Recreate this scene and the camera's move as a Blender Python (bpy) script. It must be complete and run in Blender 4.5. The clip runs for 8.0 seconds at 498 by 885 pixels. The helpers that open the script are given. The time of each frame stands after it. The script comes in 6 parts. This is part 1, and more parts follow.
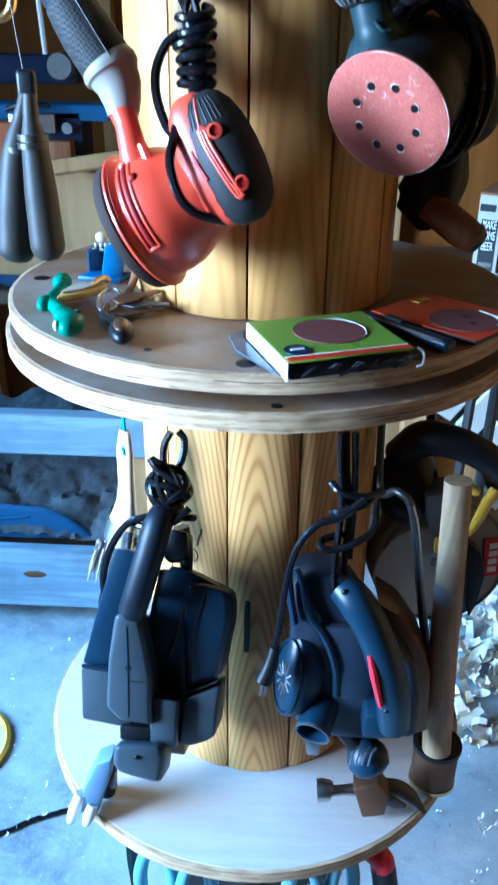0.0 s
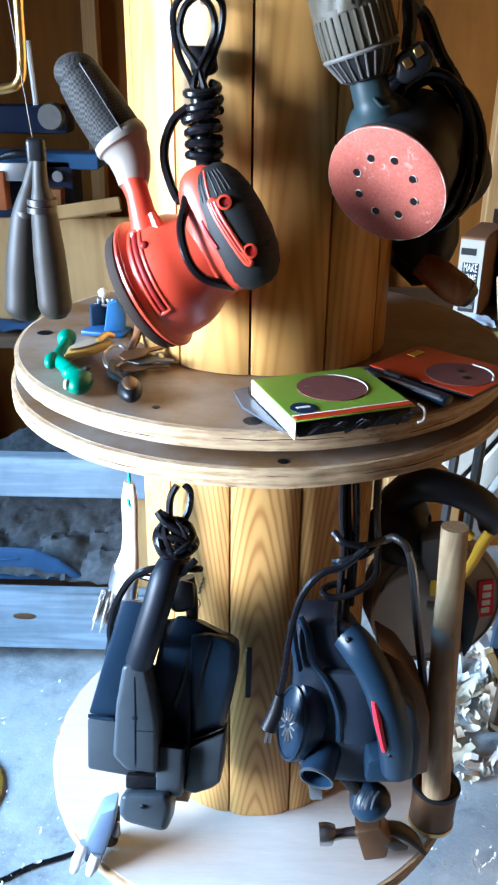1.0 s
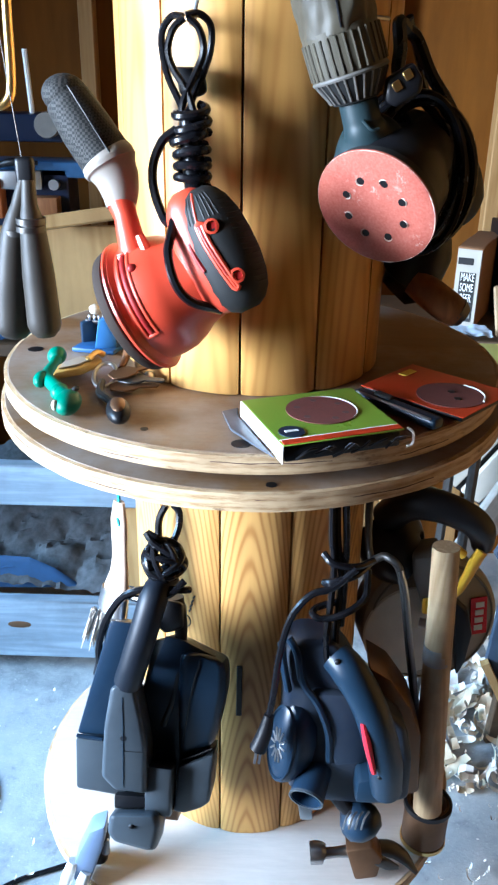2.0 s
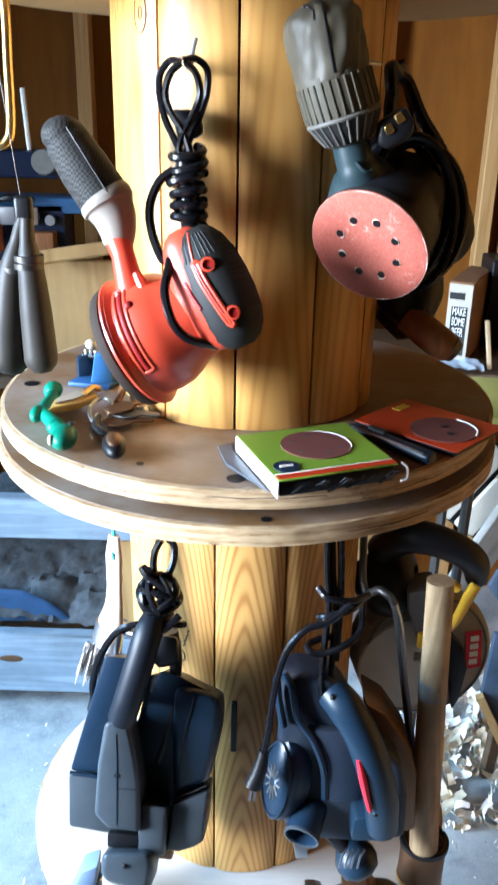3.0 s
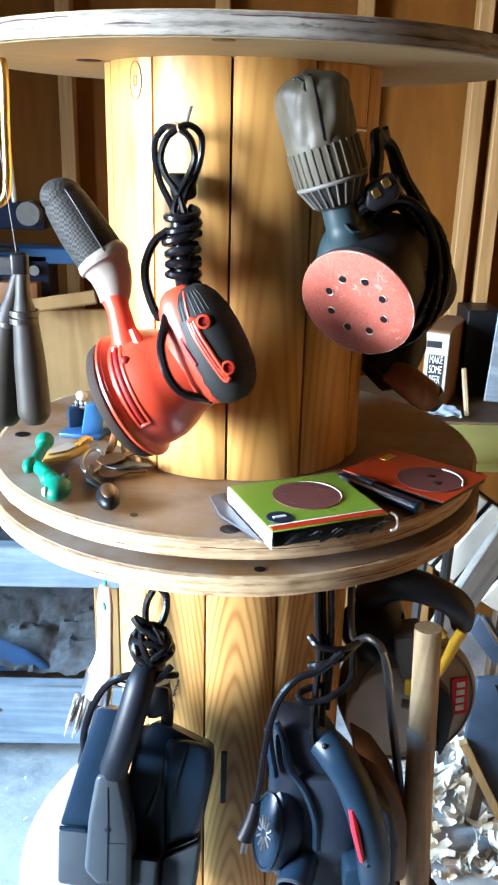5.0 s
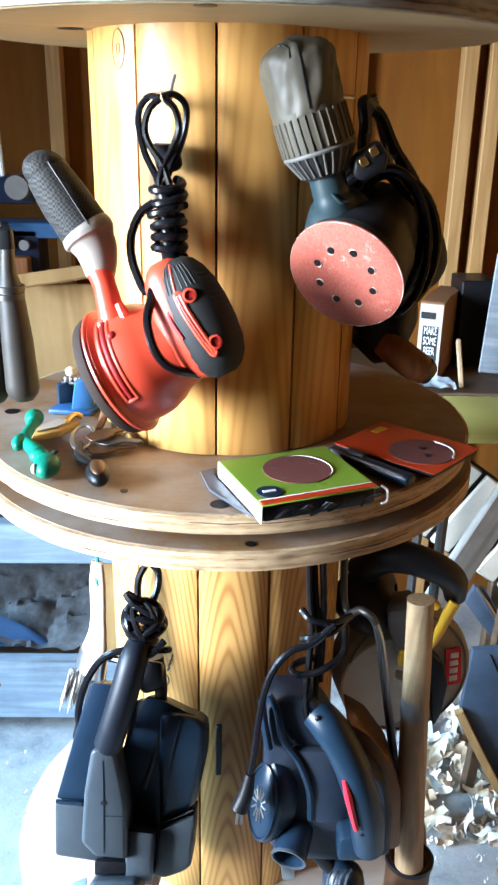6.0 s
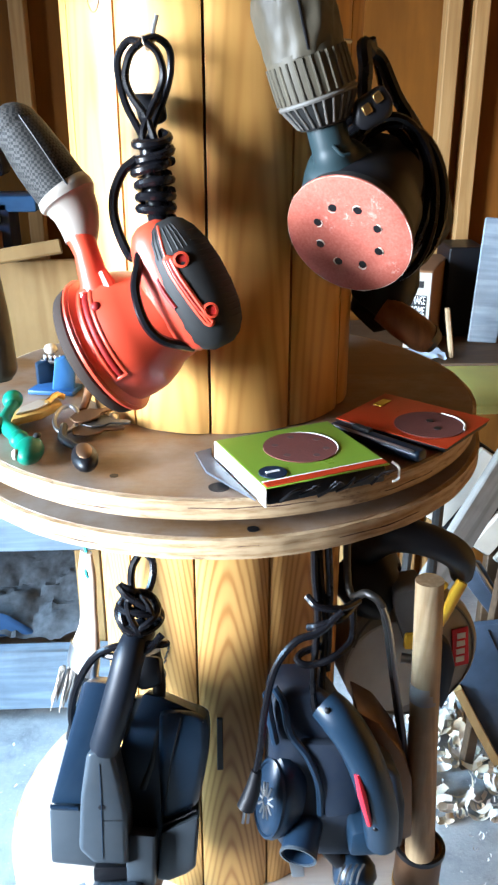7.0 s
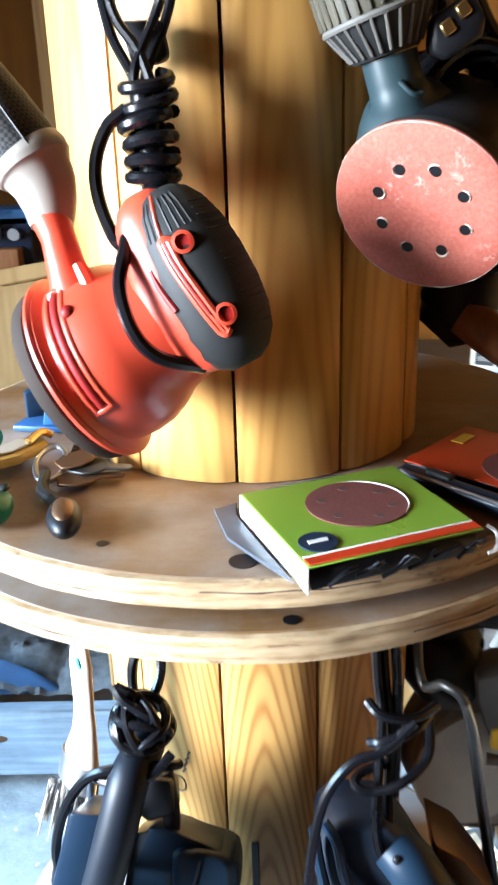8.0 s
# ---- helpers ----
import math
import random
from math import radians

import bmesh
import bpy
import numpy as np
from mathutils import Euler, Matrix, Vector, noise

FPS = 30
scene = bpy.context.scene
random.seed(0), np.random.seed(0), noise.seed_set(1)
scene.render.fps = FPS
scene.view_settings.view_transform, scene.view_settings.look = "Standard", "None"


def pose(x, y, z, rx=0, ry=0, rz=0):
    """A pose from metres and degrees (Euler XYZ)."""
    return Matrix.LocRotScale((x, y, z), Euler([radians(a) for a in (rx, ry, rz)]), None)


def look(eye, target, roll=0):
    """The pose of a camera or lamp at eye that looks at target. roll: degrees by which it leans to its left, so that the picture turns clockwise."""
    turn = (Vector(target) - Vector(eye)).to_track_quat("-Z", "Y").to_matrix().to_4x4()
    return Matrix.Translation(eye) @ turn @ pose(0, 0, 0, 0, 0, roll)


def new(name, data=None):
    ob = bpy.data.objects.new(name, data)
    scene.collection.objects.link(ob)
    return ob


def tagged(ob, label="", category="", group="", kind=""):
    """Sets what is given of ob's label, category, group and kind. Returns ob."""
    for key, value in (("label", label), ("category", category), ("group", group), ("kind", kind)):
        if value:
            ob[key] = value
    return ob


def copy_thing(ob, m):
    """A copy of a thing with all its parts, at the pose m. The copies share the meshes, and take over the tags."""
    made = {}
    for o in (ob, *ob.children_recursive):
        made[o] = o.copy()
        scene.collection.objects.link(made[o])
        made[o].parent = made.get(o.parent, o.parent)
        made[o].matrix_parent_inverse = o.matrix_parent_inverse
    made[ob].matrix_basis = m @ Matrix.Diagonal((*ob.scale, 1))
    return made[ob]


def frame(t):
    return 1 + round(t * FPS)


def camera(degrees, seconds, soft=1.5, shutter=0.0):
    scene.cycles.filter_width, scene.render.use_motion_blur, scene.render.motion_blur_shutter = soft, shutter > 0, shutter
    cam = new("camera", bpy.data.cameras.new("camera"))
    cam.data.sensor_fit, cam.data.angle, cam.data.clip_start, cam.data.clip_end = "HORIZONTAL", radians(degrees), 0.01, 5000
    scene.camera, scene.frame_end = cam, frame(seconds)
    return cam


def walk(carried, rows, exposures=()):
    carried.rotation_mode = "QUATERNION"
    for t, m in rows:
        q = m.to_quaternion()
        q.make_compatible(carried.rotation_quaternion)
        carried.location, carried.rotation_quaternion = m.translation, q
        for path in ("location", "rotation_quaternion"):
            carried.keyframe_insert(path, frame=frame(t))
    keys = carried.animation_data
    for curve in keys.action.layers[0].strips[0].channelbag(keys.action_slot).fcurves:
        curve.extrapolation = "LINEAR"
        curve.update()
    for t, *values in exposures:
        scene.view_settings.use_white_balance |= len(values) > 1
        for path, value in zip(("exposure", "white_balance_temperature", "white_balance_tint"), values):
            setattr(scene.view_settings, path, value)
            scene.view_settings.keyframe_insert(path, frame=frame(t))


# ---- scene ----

# camera and walk
cam = camera(33.0, 8.0, soft=2.3, shutter=0.4)
PATH = [
    (0.0, 0.0376, -0.9988, 1.4038, 63.245, -0.565, 3.257),
    (0.5, 0.0058, -1.0159, 1.4265, 65.391, -0.717, 1.658),
    (1.0, 0.0091, -1.0115, 1.4361, 65.277, -0.676, 1.576),
    (1.5, 0.0146, -1.0117, 1.4443, 65.934, -0.831, 1.677),
    (1.7, 0.0176, -0.9972, 1.4524, 65.250, -0.839, 1.742),
    (2.8, 0.0231, -1.0003, 1.4560, 66.225, -0.937, 1.634),
    (3.0, 0.0188, -1.0012, 1.4595, 67.399, -1.041, 1.313),
    (3.5, 0.0132, -0.9986, 1.4832, 69.844, -1.300, 0.919),
    (4.0, 0.0055, -1.0019, 1.4885, 70.167, -1.483, 0.376),
    (4.5, -0.0001, -1.0058, 1.4871, 70.111, -1.622, -0.143),
    (4.7, -0.0015, -1.0100, 1.4813, 70.381, -1.590, -0.337),
    (5.8, 0.0115, -1.0166, 1.4671, 69.508, -1.014, -0.371),
    (6.0, 0.0090, -1.0094, 1.4722, 68.579, -0.880, -0.774),
    (6.5, 0.0107, -0.9975, 1.4667, 67.454, -0.460, -1.234),
    (7.0, -0.0095, -0.9512, 1.4490, 67.067, 0.034, -2.775),
    (7.5, -0.0331, -0.8598, 1.4221, 67.479, 0.651, -4.320),
    (8.0, 0.0113, -0.7507, 1.3851, 68.885, 1.711, 0.428),
]
walk(cam, [(t, pose(x, y, z, rx, ry, rz)) for t, x, y, z, rx, ry, rz in PATH],
     exposures=[(0.0, -0.42, 4250, 2), (0.6, -0.3, 5000, 8), (1.5, -0.2, 5400, 10), (3.0, -0.1, 5700, 10), (3.6, 0.08, 5850, 10), (6.5, 0.1, 5850, 10), (8.0, 0.2, 5950, 10)])

# light: daylight through the wide doorway
world = bpy.data.worlds.new("sky")
scene.world = world
world.use_nodes = True
wn = world.node_tree
sky = wn.nodes.new("ShaderNodeTexSky")
sky.sky_type = 'NISHITA'
sky.sun_disc = False
sky.sun_elevation, sky.sun_rotation = radians(35), radians(230)
wn.links.new(sky.outputs[0], wn.nodes["Background"].inputs[0])
wn.nodes["Background"].inputs[1].default_value = 0.06


def area_lamp(name, m, sx, sy, watts, colour, spread):
    data = bpy.data.lights.new(name, 'AREA')
    data.shape, data.size, data.size_y, data.energy, data.color = 'RECTANGLE', sx, sy, watts, colour
    data.spread = radians(spread)
    ob = new(name, data)
    ob.matrix_world = m
    return ob


area_lamp("doorway_daylight", look((-2.48, -1.25, 1.45), (0, -0.1, 1.05)), 0.75, 1.4, 54, (0.90, 0.96, 1.0), 57)
area_lamp("doorway_sky", look((-2.55, -0.35, 1.45), (-0.1, 0.25, 0.05)), 1.1, 1.5, 44, (0.44, 0.73, 1.0), 62)
sun_data = bpy.data.lights.new("sun", 'SUN')
sun_data.energy, sun_data.angle, sun_data.color = 2.0, radians(0.5), (1.0, 0.95, 0.88)
new("sun", sun_data).matrix_world = look((-4, 5, 6), (0, 0, 0))


# materials
def shader(name, rough=0.6, metal=0.0):
    m = bpy.data.materials.new(name)
    m.use_nodes = True
    b = m.node_tree.nodes["Principled BSDF"]
    b.inputs["Roughness"].default_value = rough
    b.inputs["Metallic"].default_value = metal
    b.inputs["Specular IOR Level"].default_value = 0.32
    return m, m.node_tree, b


def node(tree, kind, **inputs):
    n = tree.nodes.new(kind)
    for key, value in inputs.items():
        n.inputs[key.replace("_", " ")].default_value = value
    return n


def ramp(tree, fac, stops):
    r = tree.nodes.new("ShaderNodeValToRGB")
    while len(r.color_ramp.elements) < len(stops):
        r.color_ramp.elements.new(0.5)
    for e, (p, c) in zip(r.color_ramp.elements, stops):
        e.position, e.color = p, (*c, 1)
    tree.links.new(fac, r.inputs[0])
    return r.outputs[0]


def mixed(tree, fac, a, b, kind='MIX'):
    n = tree.nodes.new("ShaderNodeMix")
    n.data_type, n.blend_type = 'RGBA', kind
    for sock, val in ((n.inputs[0], fac), (n.inputs[6], a), (n.inputs[7], b)):
        if isinstance(val, (int, float)):
            sock.default_value = val
        elif isinstance(val, tuple):
            sock.default_value = (*val, 1)
        else:
            tree.links.new(val, sock)
    return n.outputs[2]


def coords(tree, scale=(1, 1, 1), shift=True):
    """Object coordinates, stretched, and shifted for each object by its random number."""
    tc = tree.nodes.new("ShaderNodeTexCoord")
    mp = tree.nodes.new("ShaderNodeMapping")
    mp.inputs["Scale"].default_value = scale
    tree.links.new(tc.outputs["Object"], mp.inputs["Vector"])
    if shift:
        oi = tree.nodes.new("ShaderNodeObjectInfo")
        mul = tree.nodes.new("ShaderNodeMath")
        mul.operation = 'MULTIPLY'
        mul.inputs[1].default_value = 37.0
        tree.links.new(oi.outputs["Random"], mul.inputs[0])
        tree.links.new(mul.outputs[0], mp.inputs["Location"])
    return mp.outputs[0]


def noisy(tree, vec, scale, detail=4.0, rough=0.55, distort=0.0):
    n = node(tree, "ShaderNodeTexNoise", Scale=scale, Detail=detail, Roughness=rough, Distortion=distort)
    tree.links.new(vec, n.inputs["Vector"])
    return n.outputs[0]


def bumped(tree, b, height, strength=0.2, dist=0.002):
    n = node(tree, "ShaderNodeBump", Strength=strength, Distance=dist)
    tree.links.new(height, n.inputs["Height"])
    tree.links.new(n.outputs[0], b.inputs["Normal"])


def calc(tree, op, a, b=0.0):
    n = tree.nodes.new("ShaderNodeMath")
    n.operation = op
    for sock, val in zip(n.inputs, (a, b)):
        if isinstance(val, (int, float)):
            sock.default_value = val
        else:
            tree.links.new(val, sock)
    return n.outputs[0]


def dirty(t, col, amount, colour, scale=6.0):
    d = noisy(t, coords(t, (scale, scale, scale)), 1.0, 6.0, 0.65)
    return mixed(t, ramp(t, d, [(0.42, (0, 0, 0)), (0.72, (amount, amount, amount))]), col, colour)


def wood(name, light, dark, stretch=(14, 14, 0.9), rings=1.0, rough=0.55, knots=False, dirt=0.0, dirt_colour=(0.10, 0.085, 0.07), figure=0.3):
    """Sawn wood: long fibres, faint year rings, uneven tone."""
    m, t, b = shader(name, rough)
    v = coords(t, stretch)
    n1 = noisy(t, v, 1.6, 3.0, 0.5, 0.6)
    waves = calc(t, 'SINE', calc(t, 'MULTIPLY', n1, 30.0 * rings))
    mr = node(t, "ShaderNodeMapRange", From_Min=-1.0, From_Max=1.0)
    t.links.new(waves, mr.inputs[0])
    fine = noisy(t, coords(t, tuple(k * 14 for k in stretch)), 1.0, 5.0, 0.65)
    soft = noisy(t, coords(t, tuple(k * 3 for k in stretch)), 1.0, 4.0, 0.6)
    grain = mixed(t, figure, mixed(t, 0.5, fine, soft), mr.outputs[0])
    col = ramp(t, grain, [(0.30, dark), (0.70, light)])
    tint = noisy(t, coords(t, (3, 3, 3)), 1.0, 3.0)
    col = mixed(t, ramp(t, tint, [(0.35, (0, 0, 0)), (0.75, (0.45, 0.45, 0.45))]), col, tuple(c * 0.70 for c in light))
    if knots:
        vo = node(t, "ShaderNodeTexVoronoi", Scale=1.0)
        t.links.new(coords(t, (7, 7, 2.4)), vo.inputs["Vector"])
        col = mixed(t, ramp(t, vo.outputs[0], [(0.03, (0.8, 0.8, 0.8)), (0.11, (0, 0, 0))]), col, (0.14, 0.06, 0.02))
    if dirt:
        col = dirty(t, col, dirt, dirt_colour)
    t.links.new(col, b.inputs["Base Color"])
    rr = node(t, "ShaderNodeMapRange", To_Min=max(0.1, rough - 0.12), To_Max=min(1, rough + 0.15))
    t.links.new(soft, rr.inputs[0])
    t.links.new(rr.outputs[0], b.inputs["Roughness"])
    bumped(t, b, grain, 0.25, 0.0008)
    return m


def stave_wood(name, light, dark, rate, spread, strength, rough):
    """Flat-sawn pine: nested arches of late wood running along z."""
    m, t, b = shader(name, rough)
    tc = t.nodes.new("ShaderNodeTexCoord")
    oi = t.nodes.new("ShaderNodeObjectInfo")
    sep = t.nodes.new("ShaderNodeSeparateXYZ")
    t.links.new(tc.outputs["Object"], sep.inputs[0])
    rnd = oi.outputs["Random"]
    y = calc(t, 'ADD', sep.outputs["Y"], calc(t, 'MULTIPLY', calc(t, 'SUBTRACT', rnd, 0.5), 0.03))
    warp = noisy(t, coords(t, (22, 22, 3.2)), 1.0, 3.0, 0.5)
    z = calc(t, 'ADD', calc(t, 'MULTIPLY', sep.outputs["Z"], calc(t, 'ADD', calc(t, 'MULTIPLY', rnd, 0.6), 0.5)), calc(t, 'MULTIPLY', rnd, 9.0))
    phase = calc(t, 'ADD', calc(t, 'MULTIPLY', z, rate), calc(t, 'MULTIPLY', calc(t, 'POWER', calc(t, 'ABSOLUTE', y), 1.6), spread))
    phase = calc(t, 'ADD', phase, calc(t, 'MULTIPLY', warp, 8.0))
    wave = calc(t, 'ADD', calc(t, 'MULTIPLY', calc(t, 'SINE', phase), 0.5), 0.5)
    late = calc(t, 'POWER', wave, 2.2)
    fine = noisy(t, coords(t, (170, 170, 5)), 1.0, 4.0, 0.6)
    fac = calc(t, 'ADD', calc(t, 'MULTIPLY', late, strength), calc(t, 'MULTIPLY', fine, 0.26))
    col = ramp(t, fac, [(0.08, light), (0.80, dark)])
    tint = noisy(t, coords(t, (9, 9, 2.0)), 1.0, 3.0)
    col = mixed(t, ramp(t, tint, [(0.35, (0, 0, 0)), (0.75, (0.5, 0.5, 0.5))]), col, tuple(c * 0.68 for c in light))
    each = mixed(t, calc(t, 'MULTIPLY', rnd, 0.35), (1.0, 1.0, 1.0), (0.72, 0.58, 0.42))
    col = mixed(t, 1.0, col, each, 'MULTIPLY')
    vo = node(t, "ShaderNodeTexVoronoi", Scale=1.0)
    t.links.new(coords(t, (9, 9, 2.6)), vo.inputs["Vector"])
    col = mixed(t, ramp(t, vo.outputs[0], [(0.03, (0.85, 0.85, 0.85)), (0.12, (0, 0, 0))]), col, (0.15, 0.065, 0.022))
    t.links.new(col, b.inputs["Base Color"])
    b.inputs["Specular IOR Level"].default_value = 0.4
    rr = node(t, "ShaderNodeMapRange", To_Min=rough - 0.08, To_Max=rough + 0.2)
    t.links.new(tint, rr.inputs[0])
    t.links.new(rr.outputs[0], b.inputs["Roughness"])
    bumped(t, b, fac, 0.22, 0.0006)
    return m


def ply_edge(name, pale, deep, grime):
    """Cut edge of plywood: thin veneers, splinters and chipped dark spots."""
    m, t, b = shader(name, 0.72)
    tc = t.nodes.new("ShaderNodeTexCoord")
    sep = t.nodes.new("ShaderNodeSeparateXYZ")
    t.links.new(tc.outputs["Object"], sep.inputs[0])
    wob = noisy(t, coords(t, (9, 9, 40)), 1.0, 4.0, 0.6)
    ply = calc(t, 'SINE', calc(t, 'ADD', calc(t, 'MULTIPLY', sep.outputs["Z"], 2 * math.pi / 0.0085), calc(t, 'MULTIPLY', wob, 3.0)))
    fib = noisy(t, coords(t, (45, 45, 380)), 1.0, 4.0, 0.65)
    fac = calc(t, 'ADD', calc(t, 'MULTIPLY', ply, 0.12), fib)
    col = ramp(t, fac, [(0.28, deep), (0.58, pale)])
    chip = noisy(t, coords(t, (26, 26, 90)), 1.0, 5.0, 0.7)
    col = mixed(t, ramp(t, chip, [(0.60, (0, 0, 0)), (0.70, (0.85, 0.85, 0.85))]), col, grime)
    col = dirty(t, col, 0.45, grime, 5.0)
    t.links.new(col, b.inputs["Base Color"])
    bumped(t, b, mixed(t, 0.5, fib, chip), 0.6, 0.0015)
    return m


def plain(name, colour, rough=0.5, metal=0.0, vary=0.25, scale=40, bump=0.1, other=None):
    m, t, b = shader(name, rough, metal)
    v = coords(t)
    n = noisy(t, v, scale, 5.0, 0.6)
    big = noisy(t, v, scale * 0.15, 3.0)
    fac = mixed(t, 0.5, n, big)
    low = tuple(c * (1 - vary) for c in colour)
    col = ramp(t, fac, [(0.3, other or low), (0.7, colour)])
    t.links.new(col, b.inputs["Base Color"])
    r = node(t, "ShaderNodeMapRange", To_Min=max(0.05, rough - 0.12), To_Max=min(1, rough + 0.15))
    t.links.new(fac, r.inputs[0])
    t.links.new(r.outputs[0], b.inputs["Roughness"])
    if bump:
        bumped(t, b, n, bump, 0.0006)
    return m


PINE = stave_wood("varnished_pine", (0.67, 0.37, 0.105), (0.38, 0.15, 0.030), 55.0, 3000.0, 0.30, 0.34)
RAW_PINE = stave_wood("planed_pine", (0.68, 0.40, 0.13), (0.36, 0.15, 0.035), 150.0, 5200.0, 0.54, 0.48)
PLY = wood("weathered_plywood", (0.25, 0.135, 0.055), (0.155, 0.078, 0.030), (2, 16, 2), 0.5, 0.38, dirt=0.8, dirt_colour=(0.38, 0.345, 0.315), figure=0.12)
CREAM_PLY = wood("pale_plywood_face", (0.56, 0.43, 0.23), (0.44, 0.31, 0.15), (2, 16, 2), 0.5, 0.6, dirt=0.35, dirt_colour=(0.30, 0.22, 0.12), figure=0.12)
PLY_EDGE = ply_edge("plywood_edge", (0.60, 0.44, 0.26), (0.36, 0.22, 0.105), (0.13, 0.075, 0.038))
GREY_EDGE = ply_edge("weathered_plywood_edge", (0.36, 0.335, 0.295), (0.17, 0.15, 0.125), (0.045, 0.038, 0.030))
GREY_PLY = wood("grey_plywood", (0.64, 0.58, 0.52), (0.50, 0.45, 0.41), (3, 24, 3), 0.5, 0.6, dirt=0.35, dirt_colour=(0.40, 0.37, 0.35), figure=0.12)
# darker than bare plywood: shade put into the colour, and less bounce
DIMMED_PLY = wood("dimmed_wall_plywood", (0.24, 0.092, 0.013), (0.14, 0.049, 0.006), (4, 4, 0.5), 0.8, 0.7, knots=True, dirt=0.3, dirt_colour=(0.10, 0.045, 0.014), figure=0.2)
# lighter and more orange, for unseen walls that bounce warm fill light
BOUNCE_PLY = wood("bounce_plywood", (0.56, 0.27, 0.065), (0.42, 0.18, 0.036), (4, 4, 0.5), 0.8, 0.7, knots=True, figure=0.2)
DIMMED_PLY.node_tree.nodes["Principled BSDF"].inputs["Specular IOR Level"].default_value = 0.12
STUD = wood("stud_pine", (0.48, 0.29, 0.115), (0.33, 0.18, 0.06), (14, 14, 0.8), 0.7, 0.6)


def concrete():
    """Dusty floor slab: broad stains, trodden dust and fine specks."""
    m, t, b = shader("dusty_concrete", 0.78)
    v = coords(t)
    stain = noisy(t, v, 2.6, 6.0, 0.62, 0.5)
    dust = noisy(t, v, 17, 6.0, 0.7, 0.3)
    speck = noisy(t, v, 150, 3.0, 0.6)
    col = ramp(t, stain, [(0.32, (0.23, 0.24, 0.245)), (0.50, (0.36, 0.37, 0.375)), (0.68, (0.46, 0.465, 0.46))])
    col = mixed(t, ramp(t, dust, [(0.40, (0, 0, 0)), (0.66, (0.75, 0.75, 0.75))]), col, (0.50, 0.495, 0.48))
    col = mixed(t, ramp(t, dust, [(0.26, (0.7, 0.7, 0.7)), (0.40, (0, 0, 0))]), col, (0.15, 0.155, 0.16))
    col = mixed(t, ramp(t, speck, [(0.62, (0, 0, 0)), (0.72, (0.6, 0.6, 0.6))]), col, (0.66, 0.64, 0.60))
    t.links.new(col, b.inputs["Base Color"])
    bumped(t, b, mixed(t, 0.5, dust, speck), 0.4, 0.003)
    return m


CONCRETE = concrete()
BENCH_WOOD = wood("dark_bench_wood", (0.10, 0.058, 0.028), (0.055, 0.030, 0.014), (2, 14, 14), 0.7, 0.6, dirt=0.5, dirt_colour=(0.05, 0.035, 0.022))
HEAP = plain("grey_dust_heap", (0.115, 0.118, 0.125), 0.9, 0, 0.85, 60, 1.0)
PALE_PLY = wood("pale_plywood", (0.48, 0.30, 0.12), (0.35, 0.20, 0.07), (0.8, 6, 6), 0.9, 0.6, dirt=0.3, dirt_colour=(0.22, 0.12, 0.05))
PALE_BLUE_WOOD = wood("bluish_weathered_wood", (0.33, 0.40, 0.47), (0.20, 0.255, 0.31), (1.2, 16, 16), 0.7, 0.65, dirt=0.6, dirt_colour=(0.13, 0.145, 0.16))
GREY_WOOD = wood("rough_grey_wood", (0.33, 0.31, 0.28), (0.17, 0.155, 0.135), (14, 14, 1.2), 0.9, 0.8, dirt=0.6)
CARDBOARD = plain("brown_cardboard", (0.26, 0.13, 0.06), 0.8, 0, 0.2, 30, 0.1)
CREAM = plain("off_white_paint", (0.46, 0.42, 0.35), 0.6, 0, 0.25, 20, 0.1)
DARK_BLUE = plain("dark_blue_paint", (0.008, 0.016, 0.045), 0.4, 0, 0.3, 30, 0.1)
BLUE_GREY = plain("blue_grey_steel", (0.060, 0.080, 0.115), 0.5, 0.1, 0.45, 25, 0.2)
BLUE_CLOTH = plain("blue_cloth", (0.030, 0.080, 0.18), 0.7, 0, 0.4, 30, 0.3)

PALE_CHIP = plain("pale_shaving", (0.86, 0.80, 0.72), 0.6, 0, 0.12, 40, 0.1)
TAN_CHIP = plain("tan_shaving", (0.74, 0.60, 0.42), 0.6, 0, 0.3, 30, 0.1)
LIME = plain("lime_plastic", (0.70, 0.63, 0.17), 0.5, 0, 0.15, 20, 0.05)
PALE_CLAMP_PAPER = plain("pale_blue_paper", (0.50, 0.60, 0.72), 0.6, 0, 0.15, 30, 0.1)
BLACK = plain("black_rubber", (0.008, 0.008, 0.010), 0.40, 0, 0.4, 60, 0.05)

# modelling helpers
def part(name, bm, material, parent, label="", m=None, smooth=True):
    me = bpy.data.meshes.new(name)
    bm.normal_update()
    bm.to_mesh(me)
    bm.free()
    if smooth:
        for p in me.polygons:
            p.use_smooth = True
        me.set_sharp_from_angle(angle=radians(40))
    me.materials.append(material)
    ob = new(name, me)
    if parent is not None:
        ob.parent = parent
    if m is not None:
        ob.matrix_basis = m
    return tagged(ob, label)


def thing(name, m, label, category, group="", kind=""):
    ob = new(name)
    ob.empty_display_size = 0.02
    ob.matrix_basis = m
    return tagged(ob, label, category, group, kind)


def box(bm, sx, sy, sz, m=Matrix(), bevel=0.0, seg=2):
    got = bmesh.ops.create_cube(bm, size=1.0, matrix=m @ Matrix.Diagonal((sx, sy, sz, 1)))
    if bevel:
        edges = list({e for v in got["verts"] for e in v.link_edges})
        bmesh.ops.bevel(bm, geom=edges, offset=bevel, segments=seg, affect='EDGES', profile=0.5)
    return bm


